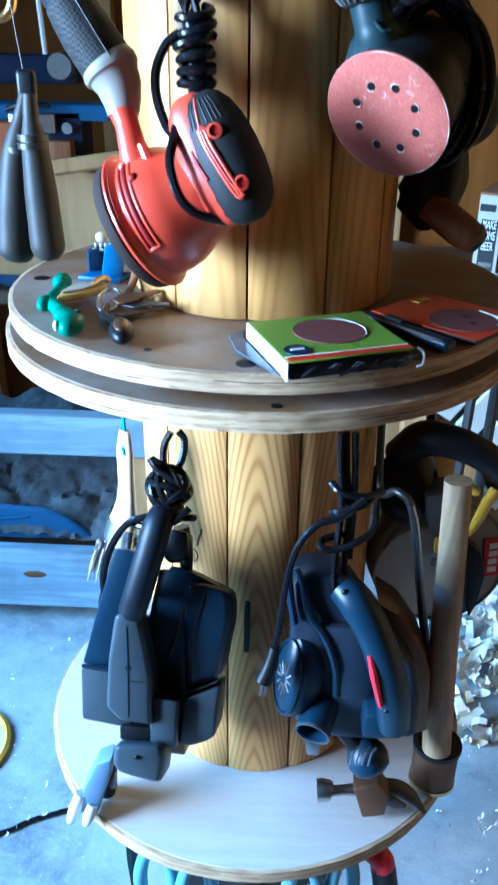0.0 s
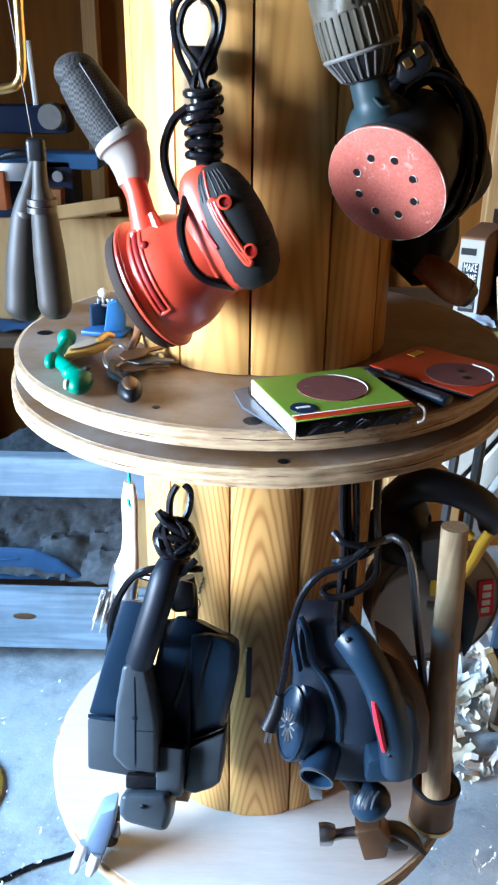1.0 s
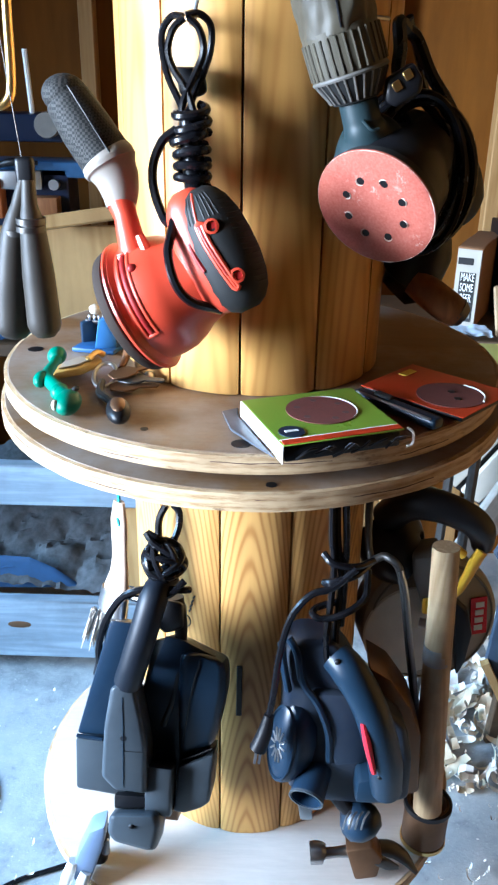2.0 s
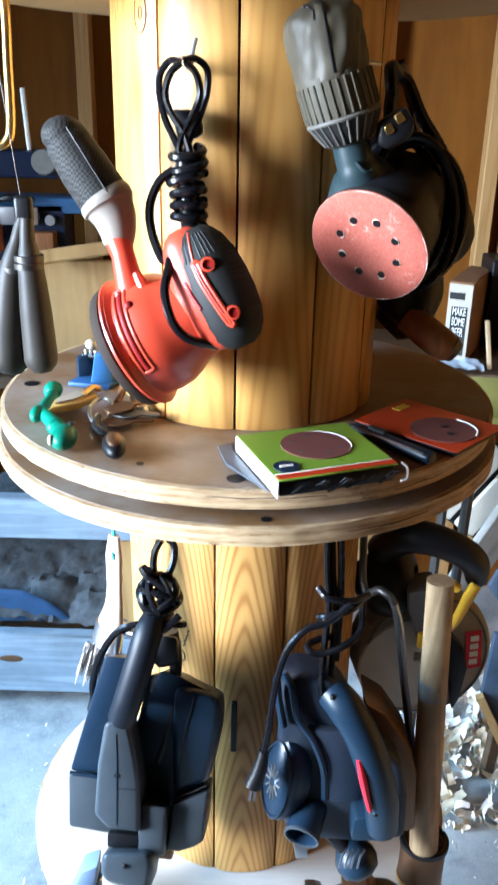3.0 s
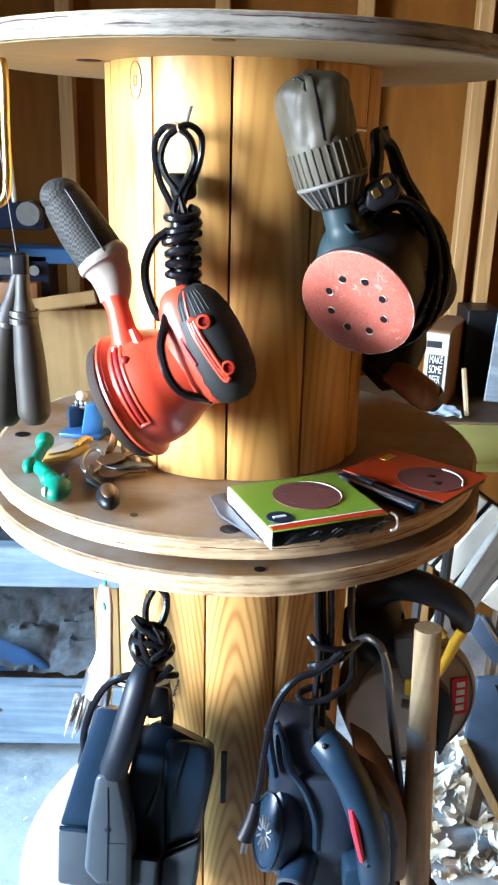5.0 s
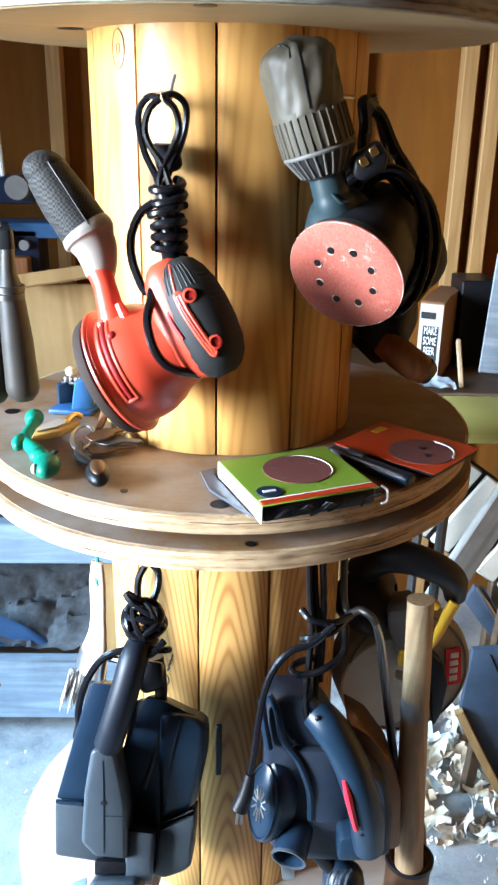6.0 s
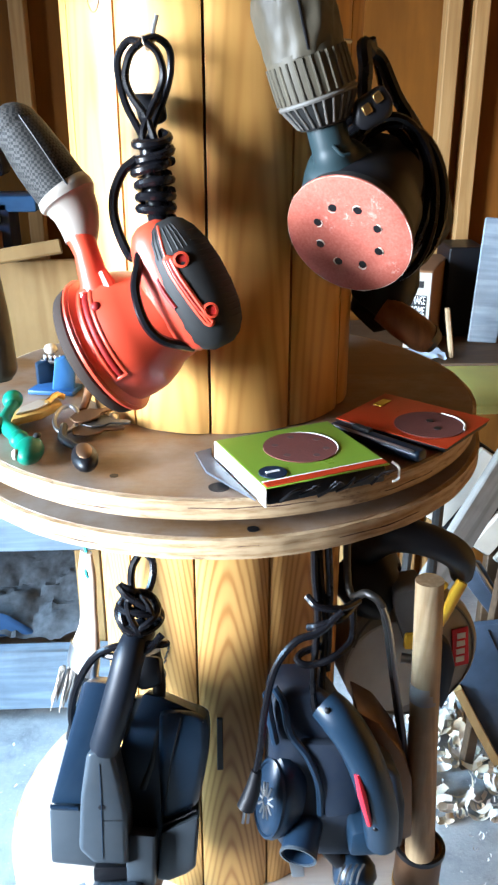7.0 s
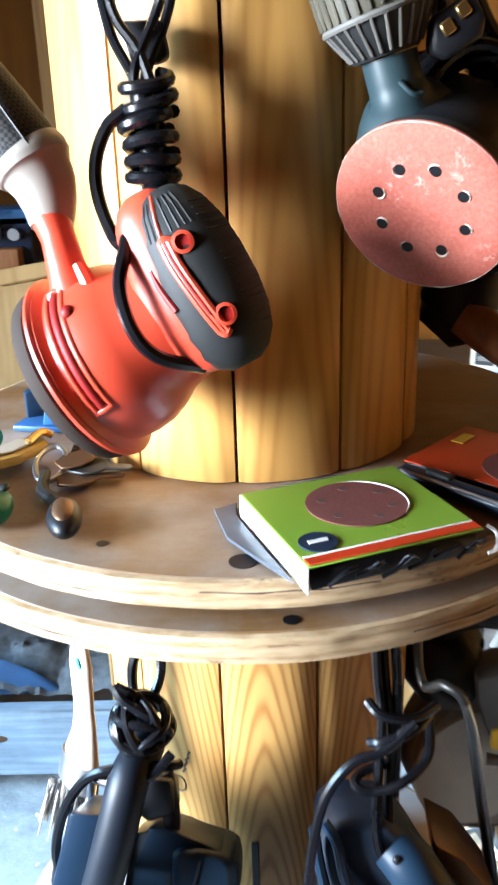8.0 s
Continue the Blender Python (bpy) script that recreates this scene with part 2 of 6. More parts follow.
def lathe(bm, profile, seg=32, m=Matrix(), closed=False):
    """Turns (radius, height) pairs round the z axis."""
    rings = []
    for r, z in profile:
        if r < 1e-6:
            rings.append([bm.verts.new(m @ Vector((0, 0, z)))])
        else:
            rings.append([bm.verts.new(m @ Vector((r * math.cos(a), r * math.sin(a), z))) for a in (2 * math.pi * i / seg for i in range(seg))])
    pairs = list(zip(rings, rings[1:])) + ([(rings[-1], rings[0])] if closed else [])
    for a, b in pairs:
        for i in range(seg):
            j = (i + 1) % seg
            if len(a) == 1 and len(b) > 1:
                bm.faces.new((a[0], b[j], b[i]))
            elif len(b) == 1 and len(a) > 1:
                bm.faces.new((a[i], a[j], b[0]))
            elif len(a) > 1:
                bm.faces.new((a[i], a[j], b[j], b[i]))
    bmesh.ops.recalc_face_normals(bm, faces=bm.faces)
    return bm


def curve_points(points, steps=6):
    """A smooth line through the points."""
    ps = [Vector(p) for p in points]
    ps = [ps[0] * 2 - ps[1]] + ps + [ps[-1] * 2 - ps[-2]]
    out = []
    for a, b, c, d in zip(ps, ps[1:], ps[2:], ps[3:]):
        for i in range(steps):
            t = i / steps
            out.append(0.5 * (2 * b + (c - a) * t + (2 * a - 5 * b + 4 * c - d) * t * t + (3 * b - a - 3 * c + d) * t ** 3))
    out.append(ps[-2])
    return out


def tube(bm, points, radius, seg=10, steps=6, flat=1.0):
    """A round rod along a smooth line; radius may be a list, one for each point."""
    line = curve_points(points, steps) if steps > 1 else [Vector(p) for p in points]
    if isinstance(radius, (list, tuple)):
        radii = [np.interp(i / max(1, steps), range(len(radius)), radius) for i in range(len(line))]
    else:
        radii = [radius] * len(line)
    rings, side = [], None
    for i, p in enumerate(line):
        d = (line[min(i + 1, len(line) - 1)] - line[max(i - 1, 0)]).normalized()
        if side is None:
            side = d.orthogonal().normalized()
        side = (side - d * side.dot(d)).normalized()
        up = d.cross(side)
        rings.append([bm.verts.new(p + (side * math.cos(a) + up * math.sin(a) * flat) * radii[i]) for a in (2 * math.pi * k / seg for k in range(seg))])
    for a, b in zip(rings, rings[1:]):
        for i in range(seg):
            j = (i + 1) % seg
            bm.faces.new((a[i], a[j], b[j], b[i]))
    bm.faces.new(rings[0][::-1])
    bm.faces.new(rings[-1])
    bmesh.ops.recalc_face_normals(bm, faces=bm.faces)
    return bm


def prism(bm, outline, z0, z1, m=Matrix(), bevel=0.0, seg=2, taper=1.0):
    """A flat outline pulled up from z0 to z1, its edges rounded."""
    n = len(outline)
    cx, cy = sum(p[0] for p in outline) / n, sum(p[1] for p in outline) / n
    lo = [bm.verts.new(m @ Vector((x, y, z0))) for x, y in outline]
    hi = [bm.verts.new(m @ Vector((cx + (x - cx) * taper, cy + (y - cy) * taper, z1))) for x, y in outline]
    faces = [bm.faces.new(lo[::-1]), bm.faces.new(hi)]
    for i in range(n):
        j = (i + 1) % n
        faces.append(bm.faces.new((lo[i], lo[j], hi[j], hi[i])))
    bmesh.ops.recalc_face_normals(bm, faces=faces)
    if bevel:
        edges = list({e for f in faces for e in f.edges})
        bmesh.ops.bevel(bm, geom=edges, offset=bevel, segments=seg, affect='EDGES', profile=0.5)
    return bm


def fresh():
    return bmesh.new()


# the room
def slab(name, sx, sy, sz, x, y, z, material, label, category):
    ob = part(name, box(fresh(), sx, sy, sz), material, None, "", pose(x, y, z), False)
    return tagged(ob, label, category, kind="structure")


slab("floor", 6.0, 7.0, 0.1, -0.2, -0.6, -0.05, CONCRETE, "dusty grey concrete workshop floor", "floor")
slab("wall_north", 4.7, 0.02, 2.6, -0.55, 1.36, 1.3, DIMMED_PLY, "brown plywood wall between bare studs", "wall")
slab("wall_east", 0.02, 5.4, 2.6, 1.81, -1.33, 1.3, BOUNCE_PLY, "unseen orange plywood wall, added to bounce warm light", "wall")
# unseen ceiling, its colour kept dark to cut bounced light
slab("ceiling", 4.9, 5.6, 0.05, -0.5, -1.4, 2.63, DIMMED_PLY, "unseen plywood ceiling, darkened to limit bounced light", "ceiling")
slab("wall_south", 4.7, 0.02, 2.6, -0.55, -4.05, 1.3, BOUNCE_PLY, "unseen plywood wall behind the camera, bouncing warm light", "wall")

Z_MID = 1.12
Z_TOP = 1.549
Z_LOW = 0.46


def disc_profile(r, z0, z1):
    b = 0.003
    return [(0, z0), (r - b, z0), (r, z0 + b), (r, z1 - b), (r - b, z1), (0, z1)]


def reel(name, z0, z1, r, flange, seam, stave_mat, label):
    root = thing(name, pose(0, 0, z0), label, "cable reel")
    n = 11
    step = 360 / n
    bm = fresh()
    half = math.pi / n - 0.009
    outline = []
    for i in range(11):
        a = -half + 2 * half * i / 10
        rr = r - (0.0030 if i in (0, 10) else 0.0008 if i in (1, 9) else 0.0)
        outline.append((rr * math.cos(a), rr * math.sin(a)))
    outline += [((r - 0.022) * math.cos(a), (r - 0.022) * math.sin(a)) for a in (half, 0, -half)]
    prism(bm, outline, 0.0, z1 - z0)
    stave = part("stave", bm, stave_mat, root, "", pose(0, 0, 0, 0, 0, seam + step / 2))
    for k in range(1, n):
        ob = new("stave", stave.data)
        ob.parent = root
        ob.matrix_basis = pose(0, 0, 0, 0, 0, seam + step / 2 + step * k)
    part("core", lathe(fresh(), [(r - 0.026, 0.0), (r - 0.026, z1 - z0)], 24), BLACK, root)
    for zz0, zz1, rr, mat, edge in flange:
        disc = part("flange", lathe(fresh(), disc_profile(rr - 0.001, zz0 - z0, zz1 - z0), 144), mat, root, "worn round plywood flange")
        t = zz1 - zz0
        levels = [0.0012, 0.0022, 0.0040, 0.0065, 0.0090, 0.0115, 0.0140, 0.0165, 0.0185, 0.0197]
        band = lathe(fresh(), [(rr - 0.003, 0.0008)] + [(rr + 0.0012, h * t / 0.021) for h in levels] + [(rr - 0.003, t - 0.0006)], 240, pose(0, 0, zz0 - z0))
        for v in band.verts:
            q = v.co
            chip = max(0.0, noise.noise(Vector((q.x * 24, q.y * 24, q.z * 110))) - 0.28)
            k = 1 + 0.0035 * noise.noise(q * 22) + 0.002 * noise.noise(Vector((q.x * 60, q.y * 60, q.z * 420))) - 0.016 * chip
            v.co.x *= k
            v.co.y *= k
        part("edge_band", band, edge, disc, "layered plywood edge, chipped")
    return root


upper_reel = reel("cable_reel", Z_MID, Z_TOP, 0.152, [(Z_MID - 0.022, Z_MID - 0.001, 0.298, PLY, PLY_EDGE), (Z_TOP, Z_TOP + 0.020, 0.299, CREAM_PLY, GREY_EDGE)], -94.0, PINE, "wooden cable reel with varnished pine staves, stacked on another reel")
lower_reel = reel("cable_reel", Z_LOW, 1.0845, 0.153, [(1.0625, 1.084, 0.305, PLY, PLY_EDGE), (Z_LOW - 0.022, Z_LOW - 0.001, 0.308, GREY_PLY, PLY_EDGE)], -102.2, RAW_PINE, "wooden cable reel used as a tool stand")

for hx, hy, hz, owner in ((-0.004, -0.274, Z_MID - 0.0008, upper_reel), (-0.269, -0.010, Z_MID - 0.0008, upper_reel), (0.026, -0.289, 1.0842, lower_reel), (-0.10, -0.245, Z_MID - 0.0008, upper_reel), (-0.160, -0.062, Z_TOP - 0.0006, upper_reel), (-0.016, -0.282, Z_TOP - 0.0006, upper_reel)):
    r_hole = 0.0055 if hx == 0.026 else 0.0095 if hx > -0.05 or hx < -0.2 else 0.013 if hz > 1.5 else 0.004
    part("bolt_hole", lathe(fresh(), [(0, 0.0), (r_hole, 0.0), (r_hole, 0.0004), (0, 0.0004)], 20), BLACK, owner, "dark round bolt hole", pose(hx, hy, hz - owner.location.z))


# tools: parts are drawn in the place where they hang
def chain(ob):
    m = Matrix()
    while ob is not None:
        m = ob.matrix_basis @ m
        ob = ob.parent
    return m


def wpart(name, bm, material, parent, label="", smooth=True):
    """A part drawn in world coordinates."""
    bmesh.ops.transform(bm, matrix=chain(parent).inverted(), verts=bm.verts)
    return part(name, bm, material, parent, label, None, smooth)


def along(origin, direction, spin=0.0):
    """A frame whose z axis points along a direction."""
    q = Vector(direction).to_track_quat('Z', 'Y').to_matrix().to_4x4()
    return Matrix.Translation(origin) @ q @ pose(0, 0, 0, 0, 0, spin)


UPRIGHT = pose(0, 0, 0, 90, 0, 0)   # outlines (x, z) stand up; their depth runs towards -y


def plate(bm, outline, y_front, y_back, bevel=0.003, seg=2, taper=1.0, lean=0.0):
    """An upright outline (x, z), thick from y_back to y_front; lean drops its back."""
    prism(bm, outline, -y_back, -y_front, UPRIGHT, bevel, seg, taper)
    if lean:
        for v in bm.verts:
            v.co.z -= lean * (v.co.y - y_front)
    return bm


def blob(bm, centre, rx, ry, rz, seg=20, rot=Matrix()):
    m = Matrix.Translation(centre) @ rot @ Matrix.Diagonal((rx, ry, rz, 1))
    bmesh.ops.create_uvsphere(bm, u_segments=seg, v_segments=seg // 2 + 2, radius=1.0, matrix=m)
    return bm


ORANGE = plain("orange_red_plastic", (0.68, 0.066, 0.028), 0.36, 0, 0.16, 30, 0.05)
ORANGE.node_tree.nodes["Principled BSDF"].inputs["Specular IOR Level"].default_value = 0.75
PAD_BROWN = plain("brown_black_foam", (0.040, 0.026, 0.019), 0.8, 0, 0.4, 60, 0.3)
# darker red holds the shade inside slots and screw holes, which aren't cut in
SLOT_SHADE_RED = plain("recess_shade_red", (0.28, 0.012, 0.010), 0.5, 0, 0.2, 30, 0.05)
RUBBER = plain("charcoal_rubber", (0.019, 0.0195, 0.0195), 0.58, 0, 0.3, 80, 0.15)
CORD = plain("black_cord", (0.007, 0.007, 0.009), 0.24, 0, 0.3, 60, 0.03)
GREY_PLASTIC = plain("grey_plastic", (0.33, 0.29, 0.25), 0.42, 0, 0.25, 30, 0.05)
STEEL = plain("dull_steel", (0.55, 0.55, 0.56), 0.32, 1.0, 0.3, 50, 0.1)
DARK_STEEL = plain("dark_steel", (0.10, 0.095, 0.09), 0.42, 0.8, 0.4, 50, 0.2)
BROWN_GRIT = plain("brown_sandpaper", (0.16, 0.05, 0.04), 0.85, 0, 0.3, 300, 0.4)
WORN_PAPER = plain("bare_paper", (0.72, 0.62, 0.52), 0.8, 0, 0.2, 80, 0.1)
DUSTY_RIB = plain("dusty_rib", (0.16, 0.15, 0.135), 0.55, 0, 0.4, 60, 0.1)
TEAL = plain("teal_plastic", (0.022, 0.040, 0.046), 0.4, 0, 0.25, 30, 0.05)
BLUEBLACK = plain("blue_black_plastic", (0.006, 0.018, 0.040), 0.36, 0, 0.4, 30, 0.15, (0.014, 0.030, 0.054))
# greyer and lighter than the blue-black: light on the covers put into the colour
LIT_SLATE = plain("lit_slate_plastic", (0.034, 0.045, 0.058), 0.40, 0, 0.3, 22, 0.15, (0.060, 0.072, 0.084))
LEATHER = plain("grey_fabric_bag", (0.030, 0.026, 0.018), 0.5, 0, 0.45, 25, 1.0, (0.115, 0.100, 0.070))
RED = plain("red_plastic", (0.70, 0.03, 0.05), 0.35, 0, 0.15, 30, 0.03)
GREEN = plain("green_plastic", (0.01, 0.20, 0.125), 0.4, 0, 0.25, 50, 0.1)
TAG = plain("ochre_plastic", (0.50, 0.33, 0.09), 0.45, 0, 0.4, 60, 0.2)
TAG_ORANGE = plain("dull_orange_plastic", (0.42, 0.13, 0.04), 0.5, 0, 0.3, 40, 0.1)
CARD_GREEN = plain("green_card", (0.20, 0.33, 0.035), 0.28, 0, 0.15, 20, 0.02)
CARD_ORANGE = plain("orange_card", (0.52, 0.045, 0.012), 0.28, 0, 0.2, 20, 0.02)
WHITE = plain("white_card", (0.80, 0.80, 0.78), 0.5, 0, 0.08, 30, 0.03)
YELLOW = plain("yellow_plastic", (0.80, 0.50, 0.04), 0.4, 0, 0.2, 30, 0.05)
BRASS = plain("brass", (0.75, 0.50, 0.18), 0.3, 1.0, 0.25, 40, 0.1)
HANDLE_WOOD = wood("handle_wood", (0.55, 0.40, 0.23), (0.36, 0.23, 0.11), (22, 22, 2.2), 0.8, 0.5, dirt=0.5)
BROWN_WOOD = wood("brown_wood", (0.30, 0.13, 0.05), (0.17, 0.065, 0.025), (22, 22, 2), 0.8, 0.4)
BRUSH_WOOD = wood("pale_brush_wood", (0.70, 0.52, 0.40), (0.58, 0.40, 0.28), (20, 20, 2), 0.5, 0.4)
GUARD = plain("dusty_grey_metal", (0.32, 0.285, 0.23), 0.5, 0.2, 0.3, 40, 0.15)
BLUE = plain("blue_plastic", (0.03, 0.10, 0.26), 0.4, 0, 0.3, 30, 0.05)
HANDLE_DARK = plain("blue_black_rubber", (0.006, 0.009, 0.016), 0.45, 0, 0.3, 60, 0.05)
RAIL_BLUE = plain("blue_enamel", (0.05, 0.13, 0.28), 0.35, 0.1, 0.35, 25, 0.1)
PALE_CLAMP = plain("bright_blue_plastic", (0.045, 0.15, 0.36), 0.35, 0, 0.3, 30, 0.05)
PALE_BLUE = plain("pale_blue_rubber", (0.22, 0.42, 0.52), 0.45, 0, 0.25, 40, 0.05)


def mesh_fabric():
    m, t, b = shader("black_filter_mesh", 0.7)
    v = coords(t, (260, 260, 260), False)
    ck = t.nodes.new("ShaderNodeTexChecker")
    ck.inputs["Scale"].default_value = 1.6
    t.links.new(v, ck.inputs["Vector"])
    col = mixed(t, ck.outputs[1], (0.008, 0.008, 0.008), (0.045, 0.042, 0.038))
    t.links.new(col, b.inputs["Base Color"])
    bumped(t, b, ck.outputs[1], 0.5, 0.0008)
    return m


def sandpaper():
    """Pink grit, dusted and rubbed through to the pale paper in spots."""
    m, t, b = shader("worn_pink_sandpaper", 0.85)
    v = coords(t)
    tone = noisy(t, v, 20, 4.0, 0.6)
    grit = noisy(t, v, 420, 2.0)
    col = ramp(t, mixed(t, 0.45, tone, grit), [(0.34, (0.33, 0.072, 0.048)), (0.66, (0.46, 0.135, 0.095))])
    scuff = noisy(t, v, 75, 5.0, 0.7, 0.4)
    where = noisy(t, v, 14, 2.0)
    mask = calc(t, 'MULTIPLY', ramp(t, scuff, [(0.55, (0, 0, 0)), (0.66, (0.9, 0.9, 0.9))]), ramp(t, where, [(0.48, (0, 0, 0)), (0.62, (1, 1, 1))]))
    col = mixed(t, mask, col, (0.66, 0.50, 0.42))
    t.links.new(col, b.inputs["Base Color"])
    bumped(t, b, grit, 0.4, 0.0005)
    return m


SANDPAPER = sandpaper()
MESH = mesh_fabric()


def screw_hook(x, y, z, turn, drop=False):
    root = thing("screw_hook", pose(x, y, z, 0, 0, turn), "small bright steel screw hook in the wooden reel", "hook", "screw hooks")
    if drop:
        line = [(0, 0, 0.0), (0, 0, -0.012), (0, -0.012, -0.022), (0, -0.008, -0.034), (0, 0.004, -0.034), (0, 0.012, -0.026)]
    else:
        line = [(0, 0.012, 0), (0, -0.010, 0), (0, -0.020, -0.009), (0, -0.031, -0.007), (0, -0.035, 0.004), (0.003, -0.037, 0.016)]
    part("shank", tube(fresh(), line, 0.0019, 8), STEEL, root)
    return root


screw_hook(-0.0655, -0.1405, 1.488, 24)
screw_hook(0.1185, -0.0975, 1.488, -48)


def red_sander():
    c0 = Vector((-0.1060, -0.2150, 1.2320))
    d = Vector((0.84, -0.14, 0.48)).normalized()
    root = thing("orbital_sander", Matrix.Translation(c0), "orange-red palm sander with black grip, hung by its cord", "sander")
    f = along(c0, d)
    wpart("sanding_pad", lathe(fresh(), [(0, -0.010), (0.055, -0.010), (0.0600, -0.008), (0.0615, -0.003), (0.0610, 0.001), (0.057, 0.004), (0, 0.004)], 56, f), PAD_BROWN, root, "dark brown foam pad")
    body = wpart("housing", lathe(fresh(), [(0.052, 0.002), (0.0605, 0.004), (0.062, 0.010), (0.0570, 0.014), (0.0575, 0.026), (0.0560, 0.038), (0.0515, 0.050), (0.0445, 0.061), (0.0405, 0.080), (0.038, 0.088), (0.030, 0.094), (0, 0.095)], 48, f), ORANGE, root, "glossy orange-red housing")
    # vent slots between raised lips, and screw holes in the skirt
    def skirt(a0, a1, h, r):
        return [f @ Vector((r * math.cos(radians(a0 + (a1 - a0) * i / 10)), r * math.sin(radians(a0 + (a1 - a0) * i / 10)), h)) for i in range(11)]

    wpart("vent_slot", tube(fresh(), skirt(118, 200, 0.0235, 0.0556), 0.0036, 10, 2), SLOT_SHADE_RED, body, "dark red vent slot")
    for a0, a1, h, r in ((114, 204, 0.0182, 0.0570), (116, 202, 0.0288, 0.0562)):
        wpart("slot_lip", tube(fresh(), skirt(a0, a1, h, r), 0.0021, 10, 2), ORANGE, body)
    for a0 in (115, 203):
        wpart("slot_end", tube(fresh(), skirt(a0, a0 + 0.5, 0.0185, 0.0570)[:1] + skirt(a0, a0, 0.0235, 0.0574)[:1] + skirt(a0, a0, 0.0285, 0.0562)[:1], 0.0022, 10, 3), ORANGE, body)
    wpart("rim", lathe(fresh(), [(0.0600, 0.003), (0.0640, 0.005), (0.0645, 0.0075), (0.0600, 0.010)], 56, f, True), ORANGE, body)
    for p in [(-0.1064, -0.2620, 1.2819), (-0.0854, -0.2580, 1.2248)]:
        wpart("screw_hole", blob(fresh(), Vector(p) + Vector((0.003, 0.005, -0.002)), 0.0050, 0.0045, 0.0050, 12), SLOT_SHADE_RED, body, "dark screw hole")
    # the palm grip: an egg of rubber over the orange motor cap
    g0, g1 = Vector((-0.0475, -0.2380, 1.3460)), Vector((0.0030, -0.2640, 1.2480))
    ax = (g1 - g0).normalized()
    front = Vector((0, -1, 0.33))
    front = (front - ax * front.dot(ax)).normalized()
    flank = front.cross(ax)
    if flank.x < 0:
        flank = -flank
    us = [0.0, 0.04, 0.12, 0.25, 0.42, 0.60, 0.76, 0.88, 0.96, 1.0]
    wide = [0.010, 0.0170, 0.0230, 0.0278, 0.0302, 0.0305, 0.0285, 0.0240, 0.0170, 0.0090]

    def palm(u, s, lift=0.0):
        """A point of the grip: u along its axis, s across it from -1 to 1."""
        w = np.interp(u, us, wide)
        deep = w * 0.92
        return g0.lerp(g1, u) + flank * (s * (w + lift)) + front * (math.sqrt(max(0.0, 1 - s * s)) * (deep + lift))

    def egg(bm, scale, shift):
        rings = []
        for u, w in zip(us, wide):
            c = g0.lerp(g1, u) + shift
            rings.append([bm.verts.new(c + (flank * math.cos(a) + front * math.sin(a) * 0.92) * w * scale) for a in (2 * math.pi * i / 36 for i in range(36))])
        for p, q in zip(rings, rings[1:]):
            for i in range(36):
                j = (i + 1) % 36
                bm.faces.new((p[i], p[j], q[j], q[i]))
        bm.faces.new(rings[0][::-1])
        bm.faces.new(rings[-1])
        bmesh.ops.recalc_face_normals(bm, faces=bm.faces)
        return bm

    wpart("motor_cap", egg(fresh(), 0.94, -flank * 0.0120 - front * 0.006 - ax * 0.005), ORANGE, root, "orange motor cap")
    grip = wpart("grip", egg(fresh(), 1.0, Vector()), RUBBER, root, "ribbed charcoal rubber grip")
    spine = [(0.27, -0.36), (0.40, -0.34), (0.55, -0.27), (0.70, -0.19), (0.80, -0.12)]
    for off, size in ((-0.085, 0.0020), (0.085, 0.0020)):
        wpart("red_inlay", tube(fresh(), [palm(u, s + off, 0.0003) for u, s in spine], size, 8, 5), ORANGE, grip, "orange slotted inlay")
    wpart("red_inlay", tube(fresh(), [palm(u, s, -0.0004) for u, s in spine], 0.0026, 8, 5), ORANGE, grip)
    wpart("inlay_slot", tube(fresh(), [palm(u, s, 0.0014) for u, s in spine[:-1]], 0.0010, 6, 5), SLOT_SHADE_RED, grip)
    wpart("inlay_end", tube(fresh(), [palm(0.275, -0.44), palm(0.262, -0.34, 0.001), palm(0.285, -0.2)], 0.0022, 8, 4), ORANGE, grip)
    wpart("inlay_end", tube(fresh(), [palm(0.79, -0.22), palm(0.82, -0.11, 0.001), palm(0.80, 0.0)], 0.0022, 8, 4), ORANGE, grip)
    wpart("stripe", tube(fresh(), [palm(0.03, -0.30), palm(0.10, -0.32), palm(0.18, -0.36), palm(0.26, -0.38)], 0.0013, 6, 4), ORANGE, grip)
    wpart("side_slot", tube(fresh(), [palm(0.36, -0.82, 0.0004), palm(0.46, -0.80, 0.0004), palm(0.60, -0.72, 0.0004)], 0.0020, 8, 4), SLOT_SHADE_RED, grip)
    for u, s in ((0.32, -0.02), (0.73, 0.06)):
        p = palm(u, s, -0.0006)
        nrm = p - g0.lerp(g1, u)
        wpart("screw_ring", lathe(fresh(), [(0.0045, -0.001), (0.0066, 0.0), (0.0066, 0.0022), (0.0045, 0.0028)], 18, along(p, nrm), True), ORANGE, grip, "orange ring round a screw")
        wpart("screw_hole", lathe(fresh(), [(0, 0.0008), (0.0047, 0.0008), (0.0047, -0.001)], 14, along(p, nrm)), SLOT_SHADE_RED, grip)
    for k in range(17):
        u = 0.14 + 0.043 * k
        wpart("rib", tube(fresh(), [palm(u, 0.52, -0.0008), palm(u + 0.01, 0.72, -0.0006), palm(u + 0.012, 0.90, -0.0006), palm(u + 0.012, 0.985, -0.0007)], 0.0011, 6, 3), RUBBER, grip)
    for s in (-0.62, -0.50, -0.12, 0.06, 0.20, 0.34):
        wpart("ridge", tube(fresh(), [palm(u, s, -0.0008) for u in (0.06, 0.11, 0.18, 0.25)], 0.0012, 6, 3), RUBBER, grip)
